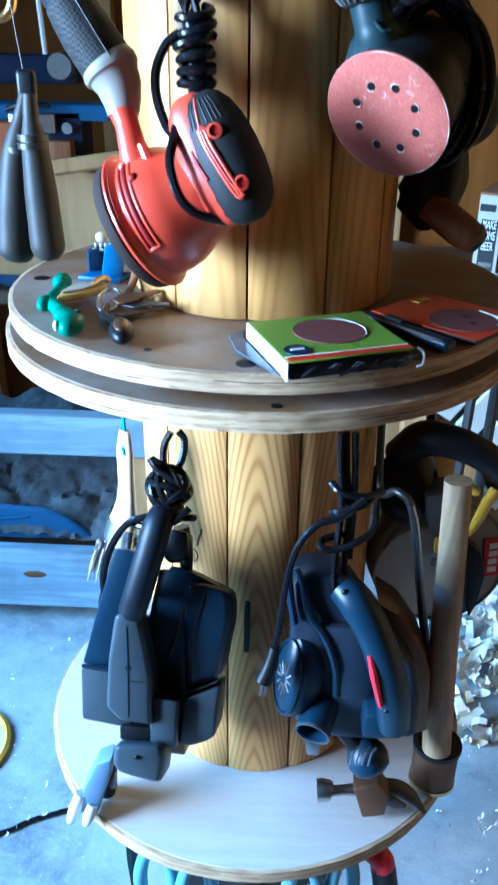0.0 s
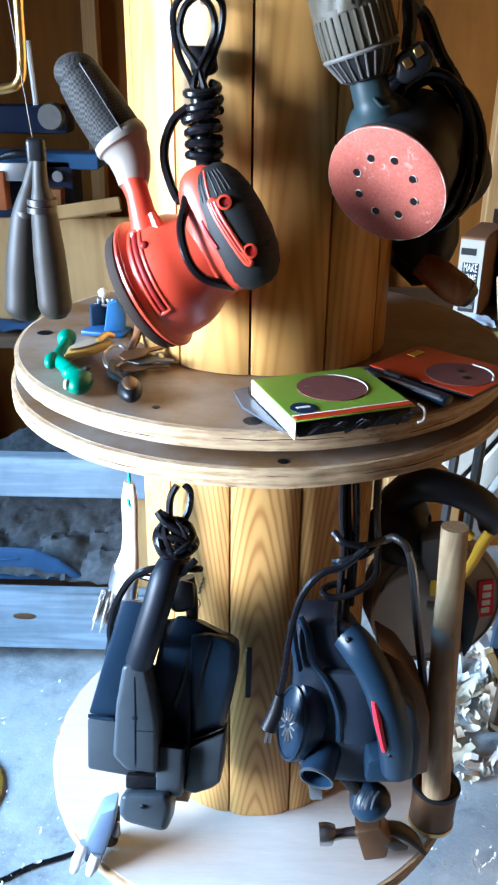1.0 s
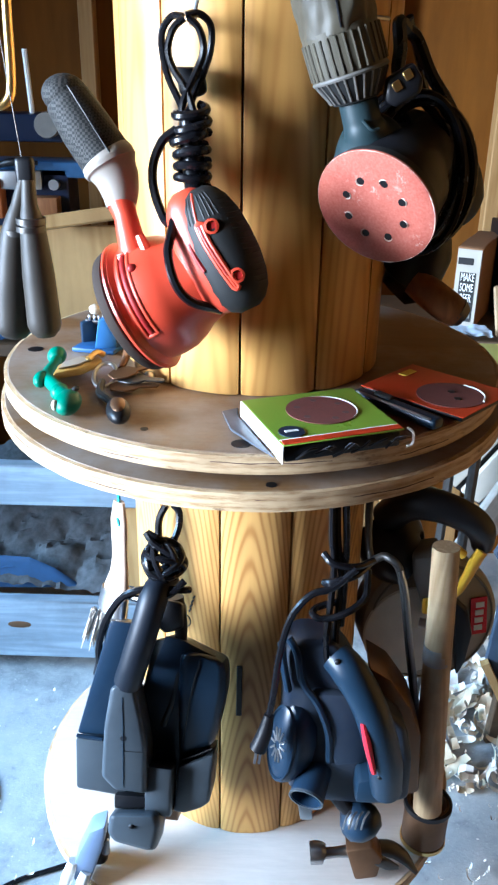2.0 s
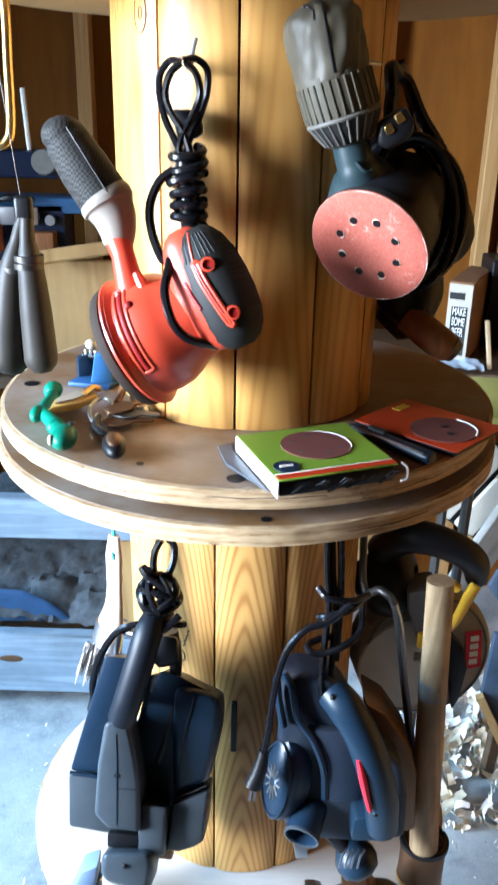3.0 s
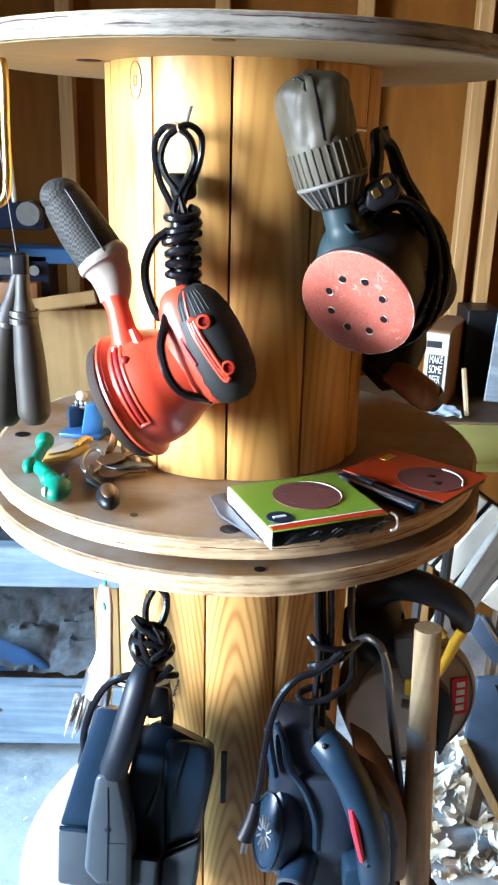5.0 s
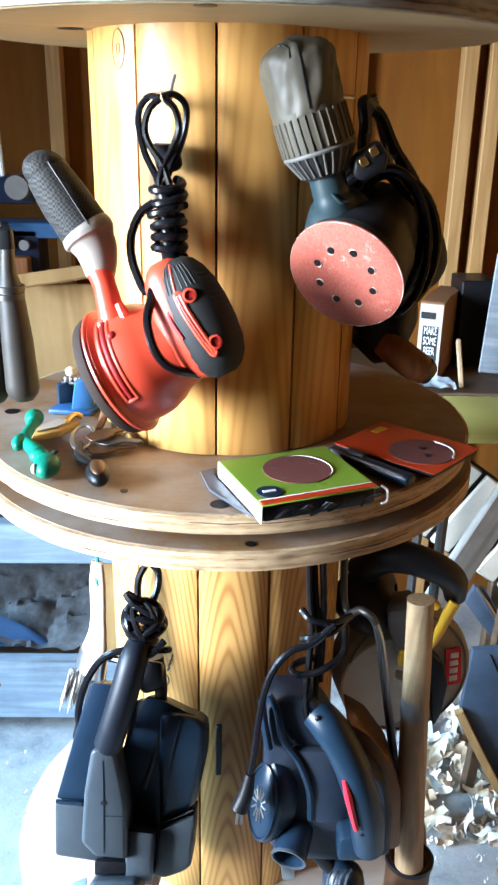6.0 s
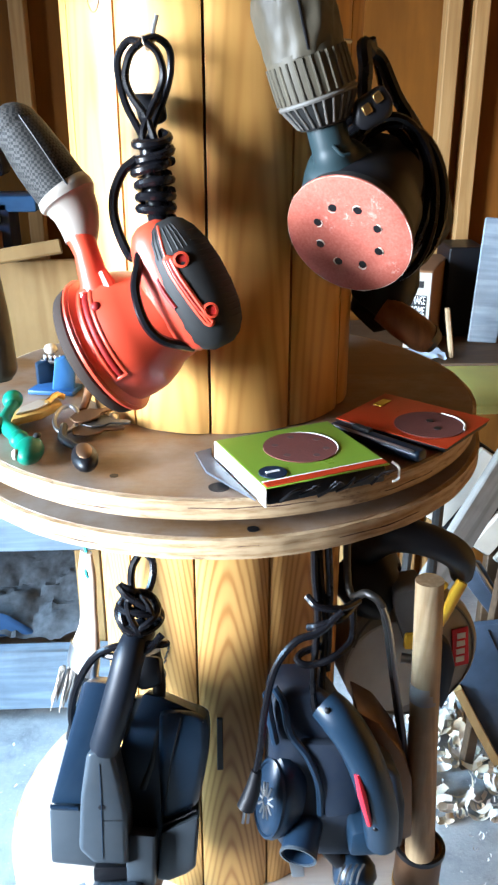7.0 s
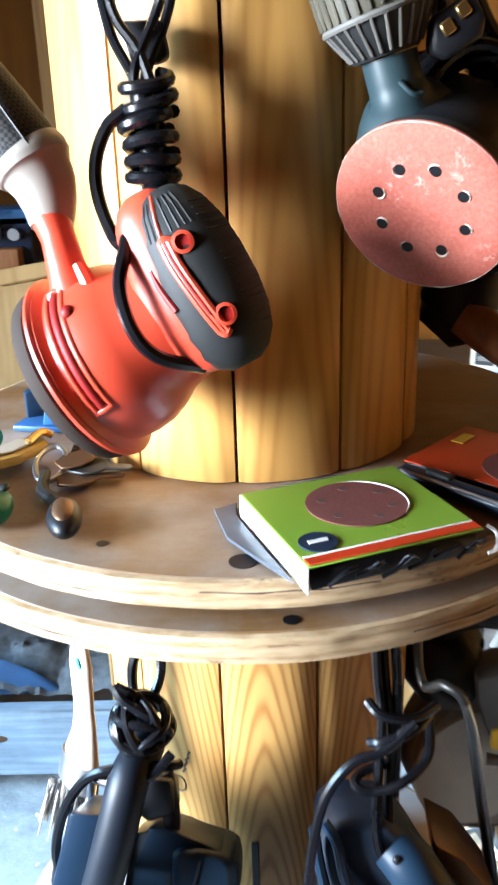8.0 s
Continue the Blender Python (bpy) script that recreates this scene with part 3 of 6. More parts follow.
    # dust port, collar and filter canister
    wpart("dust_port", tube(fresh(), [(-0.1023, -0.2300, 1.2800), (-0.1086, -0.2240, 1.3003), (-0.1136, -0.2160, 1.3174), (-0.1192, -0.2080, 1.3303)], [0.017, 0.0125, 0.011, 0.0125], 18), ORANGE, root)
    for sgn in [(-0.0989, -0.2360, 1.3060), (-0.1156, -0.2400, 1.2877)]:
        wpart("port_rib", tube(fresh(), [sgn, tuple(Vector(sgn) + Vector((0.008, -0.004, -0.016)))], [0.004, 0.006], 8, 2), ORANGE, root)
    can = wpart("canister", tube(fresh(), [(-0.1715, -0.1820, 1.4228), (-0.1672, -0.1840, 1.4158), (-0.1508, -0.1890, 1.3913), (-0.1309, -0.1950, 1.3637)], [0.010, 0.0210, 0.0240, 0.0245], 32, 5), MESH, root, "black woven filter canister")
    wpart("canister_cap", blob(fresh(), (-0.1695, -0.1830, 1.4200), 0.0208, 0.0208, 0.0175, 24), MESH, can)
    wpart("canister_seam", tube(fresh(), [(-0.1618, -0.2045, 1.4280), (-0.1500, -0.2095, 1.4110), (-0.1375, -0.2135, 1.3920), (-0.1245, -0.2175, 1.3730)], 0.0010, 6), BLACK, can)
    wpart("collar", tube(fresh(), [(-0.1340, -0.1940, 1.3680), (-0.1310, -0.1950, 1.3640), (-0.1285, -0.1960, 1.3600), (-0.1265, -0.1970, 1.3565), (-0.1230, -0.1990, 1.3490), (-0.1200, -0.2030, 1.3370), (-0.1187, -0.2080, 1.3250)], [0.0248, 0.0262, 0.0258, 0.0225, 0.0205, 0.0172, 0.0135], 32, 4), GREY_PLASTIC, root, "pale grey plastic collar")
    # cord: hanging loops, a wound bundle and the tail along the housing
    wpart("cord", tube(fresh(), [(-0.0627, -0.1720, 1.4839), (-0.0726, -0.1680, 1.4846), (-0.0819, -0.1650, 1.4733), (-0.0828, -0.1630, 1.4570), (-0.0773, -0.1660, 1.4340), (-0.0657, -0.1760, 1.4126), (-0.0620, -0.1820, 1.3991)], 0.0033, 8), CORD, root, "black power cord wound into a bundle")
    for line in ([(-0.0593, -0.1760, 1.4850), (-0.0485, -0.1720, 1.4868), (-0.0386, -0.1680, 1.4776), (-0.0391, -0.1650, 1.4583), (-0.0458, -0.1680, 1.4376), (-0.0558, -0.1780, 1.4146), (-0.0597, -0.1840, 1.3967)],
                 [(-0.0611, -0.1800, 1.4830), (-0.0710, -0.1800, 1.4738), (-0.0760, -0.1780, 1.4577), (-0.0717, -0.1800, 1.4427), (-0.0597, -0.1840, 1.4254), (-0.0530, -0.1880, 1.4078)],
                 [(-0.0568, -0.1820, 1.4831), (-0.0479, -0.1820, 1.4745), (-0.0442, -0.1800, 1.4586), (-0.0494, -0.1800, 1.4433), (-0.0617, -0.1860, 1.4177), (-0.0637, -0.1880, 1.4023)]):
        wpart("cord_loop", tube(fresh(), line, 0.0033, 8), CORD, root)
    for k, (px, py) in enumerate([(-0.0553, -0.1850, 1.3996), (-0.0545, -0.1880, 1.3884), (-0.0560, -0.1900, 1.3780), (-0.0542, -0.1920, 1.3660), (-0.0545, -0.1950, 1.3547), (-0.0526, -0.1980, 1.3455)][i][::2] for i in range(6)):
        ring = []
        for i in range(15):
            a = 2 * math.pi * i / 12
            ring.append((px + 0.0142 * math.cos(a) + 0.001 * math.sin(k * 2.1), -0.190 - 0.0022 * k + 0.0115 * math.sin(a), py + 0.0022 * math.sin(a + k) + 0.0008 * i))
        wpart("cord_turn", tube(fresh(), ring, 0.0042, 8, 3), CORD, root)
    wpart("cord_core", tube(fresh(), [(-0.0579, -0.1860, 1.4075), (-0.0549, -0.1900, 1.3764), (-0.0520, -0.2000, 1.3459), (-0.0469, -0.2280, 1.3319)], 0.0095, 10), CORD, root)
    wpart("cord_tail", tube(fresh(), [(-0.0678, -0.1960, 1.3926), (-0.0812, -0.1960, 1.3818), (-0.0898, -0.1980, 1.3606), (-0.0877, -0.2050, 1.3376), (-0.0749, -0.2220, 1.3143), (-0.0652, -0.2360, 1.3309), (-0.0665, -0.2580, 1.3146), (-0.0688, -0.2720, 1.2972), (-0.0623, -0.2780, 1.2728), (-0.0487, -0.2760, 1.2565), (-0.0234, -0.2620, 1.2457)], 0.0042, 8), CORD, root)
    wpart("plug", plate(fresh(), [(-0.0718, 1.4440), (-0.0459, 1.4437), (-0.0425, 1.4230), (-0.0485, 1.4186), (-0.0664, 1.4191)], -.172, -.154, 0.003), BLACK, root, "black plug block")
    return root


red_sander()


def grey_sander():
    c0 = Vector((0.1140, -0.2030, 1.3272))
    n = Vector((-0.47, -0.77, -0.43)).normalized()
    root = thing("orbital_sander", Matrix.Translation(c0), "dark teal sander with worn pink disc and grey dust bag", "sander")
    f = along(c0, n)
    pad = wpart("sanding_disc", lathe(fresh(), [(0, 0.0), (0.020, 0.0), (0.040, 0.0), (0.0565, 0.0), (0.0588, -0.0012), (0.0588, -0.003), (0.055, -0.004)], 64, f), SANDPAPER, root, "worn pink sandpaper disc with eight holes")
    wpart("backing_pad", lathe(fresh(), [(0.0575, -0.003), (0.0565, -0.013), (0.045, -0.018), (0, -0.018)], 48, f), RUBBER, root)
    for k in range(8):
        a = 2 * math.pi * k / 8 + 0.35
        q = f @ Vector((0.0300 * math.cos(a), 0.0300 * math.sin(a), 0.0003))
        wpart("dust_hole", lathe(fresh(), [(0, 0.0), (0.0036, 0.0), (0.0042, -0.0012)], 14, along(q, n)), BLACK, pad)
        wpart("worn_edge", tube(fresh(), [f @ Vector(((0.0300 + 0.0046 * math.cos(b)) * math.cos(a) - 0.0046 * math.sin(b) * math.sin(a), (0.0300 + 0.0046 * math.cos(b)) * math.sin(a) + 0.0046 * math.sin(b) * math.cos(a), 0.0002)) for b in (-1.2 + k, -0.4 + k, 0.4 + k, 1.2 + k)], [0.0003, 0.0010, 0.0010, 0.0003], 6, 3, 0.5), WORN_PAPER, pad)
    rim = [f @ Vector((0.0585 * math.cos(a), 0.0585 * math.sin(a), -0.0008)) for a in (2 * math.pi * i / 48 for i in range(49))]
    wpart("frayed_rim", tube(fresh(), rim, [0.0001 + 0.0011 * max(0.0, noise.noise(Vector(p) * 90)) for p in rim], 6, 1), WORN_PAPER, pad, "frayed pale paper rim")
    wpart("motor_housing", lathe(fresh(), [(0.050, -0.016), (0.052, -0.030), (0.050, -0.055), (0.040, -0.075), (0.036, -0.100), (0.030, -0.118), (0, -0.124)], 32, f), BLACK, root)
    wpart("dust_neck", tube(fresh(), [(0.1200, -0.1620, 1.3560), (0.1130, -0.1680, 1.3700), (0.1070, -0.1730, 1.3850), (0.1030, -0.1790, 1.3930), (0.0995, -0.1800, 1.4010), (0.0945, -0.1800, 1.4180)], [0.044, 0.040, 0.031, 0.0200, 0.0175, 0.0175], 28), TEAL, root, "dark teal plastic neck")
    wpart("neck_rib", tube(fresh(), [(0.0985, -0.1990, 1.4030), (0.1060, -0.2010, 1.3960), (0.1130, -0.1990, 1.3960)], 0.0016, 8), TEAL, root)
    top, foot = Vector((0.0580, -0.1800, 1.5380)), Vector((0.0735, -0.1800, 1.4770))
    low, ring = Vector((0.0868, -0.1800, 1.4400)), Vector((0.0932, -0.1800, 1.4185))

    def loft(name, a, b, radii, material, label="", seg=40, crumple=0.0):
        bm = fresh()
        g = along(a, b - a)
        length = (b - a).length
        lathe(bm, [(r, length * i / (len(radii) - 1)) for i, r in enumerate(radii)], seg, g)
        if crumple:
            for v in bm.verts:
                q = v.co
                h = (q - a).length / length
                fold = noise.noise(Vector((q.x * 60, q.y * 60, q.z * 22))) + 0.5 * noise.noise(Vector((q.x * 130, q.y * 130, q.z * 70)))
                crease = -abs(noise.noise(Vector((q.x * 45 + 3, q.y * 45, q.z * 30)))) * 1.2
                v.co += (q - a.lerp(b, min(1, h))).normalized() * crumple * (fold + crease) * (1.15 - 0.6 * min(1, h))
        return wpart(name, bm, material, root, label)

    bag = loft("dust_bag", top, foot + (foot - top) * 0.07, [0.0, 0.014, 0.024, 0.0305, 0.0335, 0.0345, 0.0350, 0.0350, 0.0348, 0.0345, 0.0345, 0.0345, 0.0345, 0.0345, 0.0345, 0.0345, 0.0345, 0.0342, 0.0340], LEATHER, "wrinkled grey dust bag", 72, 0.0042)
    skin = [v.co + root.location for v in bag.data.vertices]

    def on_bag(points):
        """The points moved onto the wrinkled skin of the bag."""
        return [min(skin, key=lambda v: (v - p).length_squared) for p in curve_points(points, 3)]

    wpart("bag_seam", tube(fresh(), on_bag([(0.0550, -0.1950, 1.5400), (0.0600, -0.2100, 1.5300), (0.0640, -0.2140, 1.5180), (0.0660, -0.2150, 1.5050), (0.0690, -0.2150, 1.4930), (0.0735, -0.2155, 1.4780)]), 0.0011, 6, 3), BLACK, bag)
    wpart("bag_fold", tube(fresh(), on_bag([(0.0420, -0.1980, 1.5330), (0.0500, -0.2080, 1.5300), (0.0540, -0.2130, 1.5180)]), 0.0011, 6, 3), BLACK, bag)
    loft("bag_collar", foot, low, [0.0338, 0.0342, 0.0342, 0.0336], LEATHER)
    loft("bag_band", low - (low - foot) * 0.06, low + (ring - low) * 0.05, [0.0345, 0.0352, 0.0345], DUSTY_RIB, "pale edge of the collar")
    loft("bag_ring", low, ring, [0.0335, 0.0300, 0.0250, 0.0205], RUBBER, "ribbed black ring")
    ga, gb = along(foot, low - foot), along(low, ring - low)
    la, lb = (low - foot).length, (ring - low).length
    for k in range(30):
        a = 2 * math.pi * k / 30
        wpart("rib", tube(fresh(), [ga @ Vector((0.0342 * math.cos(a), 0.0342 * math.sin(a), la * 0.12)), ga @ Vector((0.0343 * math.cos(a), 0.0343 * math.sin(a), la * 0.90))], 0.0013, 6, 1), LEATHER, root)
    for k in range(24):
        a = 2 * math.pi * k / 24
        wpart("rib", tube(fresh(), [gb @ Vector((0.0335 * math.cos(a), 0.0335 * math.sin(a), 0.001)), gb @ Vector((0.0225 * math.cos(a), 0.0225 * math.sin(a), lb * 0.9))], 0.0012, 6, 1), DUSTY_RIB, root)
    # bundled cord beside the housing
    hang = Vector((0.141, -0.122, 1.478))
    wpart("cord_loop", tube(fresh(), [hang] + [(0.1327, -0.1300, 1.4831), (0.1347, -0.1350, 1.4622), (0.1340, -0.1400, 1.4411), (0.1447, -0.1400, 1.4143)], 0.0070, 8), CORD, root)
    wpart("cord_loop", tube(fresh(), [hang] + [(0.1520, -0.1180, 1.4702), (0.1678, -0.1180, 1.4408), (0.1884, -0.1150, 1.4133), (0.2018, -0.1100, 1.3903)], 0.0065, 8), CORD, root)
    cx, cz = 0.158, 1.352
    for k in range(9):
        ring = []
        w = 0.044 + 0.0035 * math.sin(k * 1.7)
        h = 0.066 + 0.004 * math.cos(k * 2.3)
        for i in range(19):
            a = 2 * math.pi * i / 18
            ring.append((cx + 0.011 * math.sin(k * 2.2) + w * math.cos(a) + 0.010 * math.sin(a), -0.155 + 0.0100 * k + 0.006 * math.sin(a * 2 + k), cz + h * math.sin(a) - 0.020 * math.cos(a)))
        wpart("cord_turn", tube(fresh(), ring, 0.0044, 8, 2), CORD, root)
    wpart("handle", tube(fresh(), [(0.1300, -0.1400, 1.3862), (0.1597, -0.1050, 1.3740), (0.1928, -0.0850, 1.3511), (0.2093, -0.0800, 1.3198), (0.2025, -0.0800, 1.2943)], [0.026, 0.034, 0.036, 0.032, 0.016], 20), RUBBER, root, "black rubber-coated handle")
    plug = wpart("plug", plate(fresh(), [(0.1170, 1.4371), (0.1396, 1.4514), (0.1493, 1.4380), (0.1483, 1.4261), (0.1279, 1.4136), (0.1168, 1.4185)], -.197, -.176, 0.004), BLACK, root, "black plug with brass contacts")
    for p in [(0.1262, -0.1975, 1.4316), (0.1348, -0.1975, 1.4409)]:
        wpart("contact", box(fresh(), 0.0075, 0.003, 0.0085, Matrix.Translation(p) @ pose(0, 0, 0, 0, -35, 0), 0.0008, 1), BRASS, plug)
    return root


grey_sander()


# things lying on the middle shelf
def green_pack():
    root = thing("sandpaper_pack", pose(0.036, -0.318, Z_MID, 0, 0, 21.5), "green card pack of brown sanding discs in clear wrap, lying flat", "sandpaper pack")
    w, d, h = 0.122, 0.114, 0.018
    part("disc_block", box(fresh(), w - 0.004, d - 0.004, h - 0.002, pose(w / 2, d / 2, h / 2 - 0.001), 0.003), BLACK, root, "dark side of the disc stack")
    card = part("card", box(fresh(), w, d, 0.0012, pose(w / 2, d / 2, h), 0.0004, 1), CARD_GREEN, root, "printed green card")
    part("side_card", box(fresh(), 0.0015, d, h, pose(-0.0006, d / 2, h / 2), 0.0005, 1), WHITE, root, "white side flap")
    part("orange_band", box(fresh(), w - 0.002, 0.009, 0.0008, pose(w / 2, 0.006, h + 0.001), 0.0003, 1), CARD_ORANGE, card)
    part("white_line", box(fresh(), w - 0.002, 0.002, 0.0008, pose(w / 2, 0.0115, h + 0.001), 0.0003, 1), WHITE, card)
    part("window", lathe(fresh(), [(0, 0.0), (0.035, 0.0), (0.035, 0.001), (0, 0.001)], 40, pose(0.066, 0.066, h + 0.0005)), BROWN_GRIT, card, "brown sanding disc in a round window")
    part("window_edge", tube(fresh(), [(0.066 + 0.0352 * math.cos(a), 0.066 + 0.0352 * math.sin(a), h + 0.0012) for a in (-0.9, -0.5, -0.1, 0.3, 0.7, 1.1, 1.5)], [0.0003, 0.0007, 0.0009, 0.0009, 0.0009, 0.0007, 0.0003], 6), WHITE, card, "pale cut edge of the window")
    for a in (0.4, 1.5, 2.6, 3.7, 4.9, 5.7):
        part("dust_hole", lathe(fresh(), [(0, 0.0), (0.0034, 0.0), (0.0034, 0.0005), (0, 0.0005)], 12, pose(0.066 + 0.024 * math.cos(a), 0.066 + 0.024 * math.sin(a), h + 0.0012)), BRONZE_DARK, card)
    # thin strands modelled in place of the glints on the wrap
    for k in range(8):
        x = random.uniform(0.0, w)
        part("wrap_glint", tube(fresh(), [(x, -0.0030, 0.003 + 0.010 * random.random()), (x + 0.006, -0.0042, 0.006 + 0.009 * random.random()), (x + 0.013, -0.0026, 0.004 + 0.010 * random.random())], [0.0002, 0.0007, 0.0002], 5, 3), WRAP, root)
    part("badge", lathe(fresh(), [(0, 0.0), (0.0125, 0.0), (0.0125, 0.001), (0, 0.001)], 24, pose(0.018, 0.026, h + 0.0006)), BLUEBLACK, card, "round dark badge")
    part("badge_bar", box(fresh(), 0.013, 0.004, 0.0006, pose(0.018, 0.026, h + 0.002), 0, 1), WHITE, card)
    part("wrap_flap", prism(fresh(), [(-0.004, 0.012), (-0.004, d), (0.004, d + 0.020), (-0.016, d + 0.016), (-0.022, d - 0.03), (-0.014, 0.05)], 0.0005, 0.0030, Matrix(), 0.0008, 1), WRAP, root, "crumpled clear plastic wrap")
    part("wrap_flap", prism(fresh(), [(0.0, d + 0.001), (w, d + 0.001), (w - 0.004, d + 0.016), (0.08, d + 0.024), (0.03, d + 0.022), (0.004, d + 0.018)], 0.002, 0.010, Matrix(), 0.002, 1, 0.9), WRAP, root)
    part("wrap_flap", prism(fresh(), [(w + 0.001, 0.01), (w + 0.007, 0.03), (w + 0.006, 0.09), (w + 0.001, 0.12)], 0.0005, 0.006, Matrix(), 0.001, 1, 0.9), WRAP, root)
    for k in range(6):
        part("wrap_fold", tube(fresh(), [(0.012 + 0.018 * k, -0.0015, 0.004 + 0.003 * math.sin(k * 2.0)), (0.022 + 0.018 * k, -0.0035, 0.009 + 0.003 * math.cos(k * 1.3)), (0.032 + 0.018 * k, -0.0012, 0.012)], 0.0014, 6, 3), BLACK, root)
    # white strand drawn as a highlight on the corner of the clear wrap
    part("wrap_edge", tube(fresh(), [(0.128, 0.006, 0.017), (0.132, 0.001, 0.013), (0.130, -0.003, 0.004), (0.124, -0.003, 0.002)], 0.0013, 6), WHITE, root)
    return root


WRAP = plain("clear_plastic_wrap", (0.10, 0.11, 0.13), 0.12, 0, 0.3, 60, 0.5)
BRONZE_DARK = plain("dim_brown_card", (0.09, 0.045, 0.04), 0.7, 0, 0.2, 40, 0.1)
green_pack()


def orange_pack():
    root = thing("sandpaper_pack", pose(0.122, -0.130, Z_MID, 0, 0, 45.8 - 88), "orange card pack of dark sanding discs, lying flat", "sandpaper pack")
    # local x runs towards the rim, local y away from the green pack
    w, d, h = 0.128, 0.100, 0.007
    part("disc_block", box(fresh(), w - 0.004, d - 0.004, h - 0.001, pose(w / 2, d / 2, h / 2), 0.002), BLACK, root)
    card = part("card", box(fresh(), w, d, 0.0012, pose(w / 2, d / 2, h), 0.0004, 1), CARD_ORANGE, root, "printed orange card")
    part("window", lathe(fresh(), [(0, 0.0), (0.036, 0.0), (0.036, 0.001), (0, 0.001)], 36, pose(0.086, 0.044, h + 0.0005)), BROWN_GRIT, card, "dark disc in a round window")
    part("window_edge", tube(fresh(), [(0.086 + 0.036 * math.cos(a), 0.044 + 0.036 * math.sin(a), h + 0.0015) for a in (0.2, 0.7, 1.2, 1.7)], 0.0012, 6), WHITE, card)
    part("yellow_print", box(fresh(), 0.010, 0.022, 0.0006, pose(0.014, 0.070, h + 0.001), 0, 1), YELLOW, card)
    for k in range(2):
        part("hole", lathe(fresh(), [(0, 0), (0.004, 0), (0.004, 0.0006), (0, 0.0006)], 12, pose(0.082 + 0.016 * k, 0.052 - 0.014 * k, h + 0.0018)), BLACK, card)
    return root


orange_pack()


def utility_knife():
    a, b = Vector((0.116, -0.150, Z_MID)), Vector((0.190, -0.232, Z_MID))
    d = (b - a).normalized()
    root = thing("utility_knife", Matrix.Translation(a), "slim dark blue utility knife lying beside the sandpaper", "knife")
    m = Matrix.Translation((a + b) / 2 + Vector((0, 0, 0.010))) @ pose(0, 0, 0, 0, 0, math.degrees(math.atan2(d.y, d.x)))
    wpart("body", box(fresh(), (b - a).length, 0.017, 0.011, m @ pose(0, 0, -0.0035), 0.004, 3), BLUEBLACK, root)
    wpart("rail", box(fresh(), (b - a).length * 0.9, 0.003, 0.003, m @ pose(0, -0.007, 0.0015), 0.001, 1), STEEL, root, "pale metal edge")
    wpart("slider", box(fresh(), 0.022, 0.008, 0.004, m @ pose(-0.02, 0.003, 0.0030), 0.001, 1), RUBBER, root)


utility_knife()


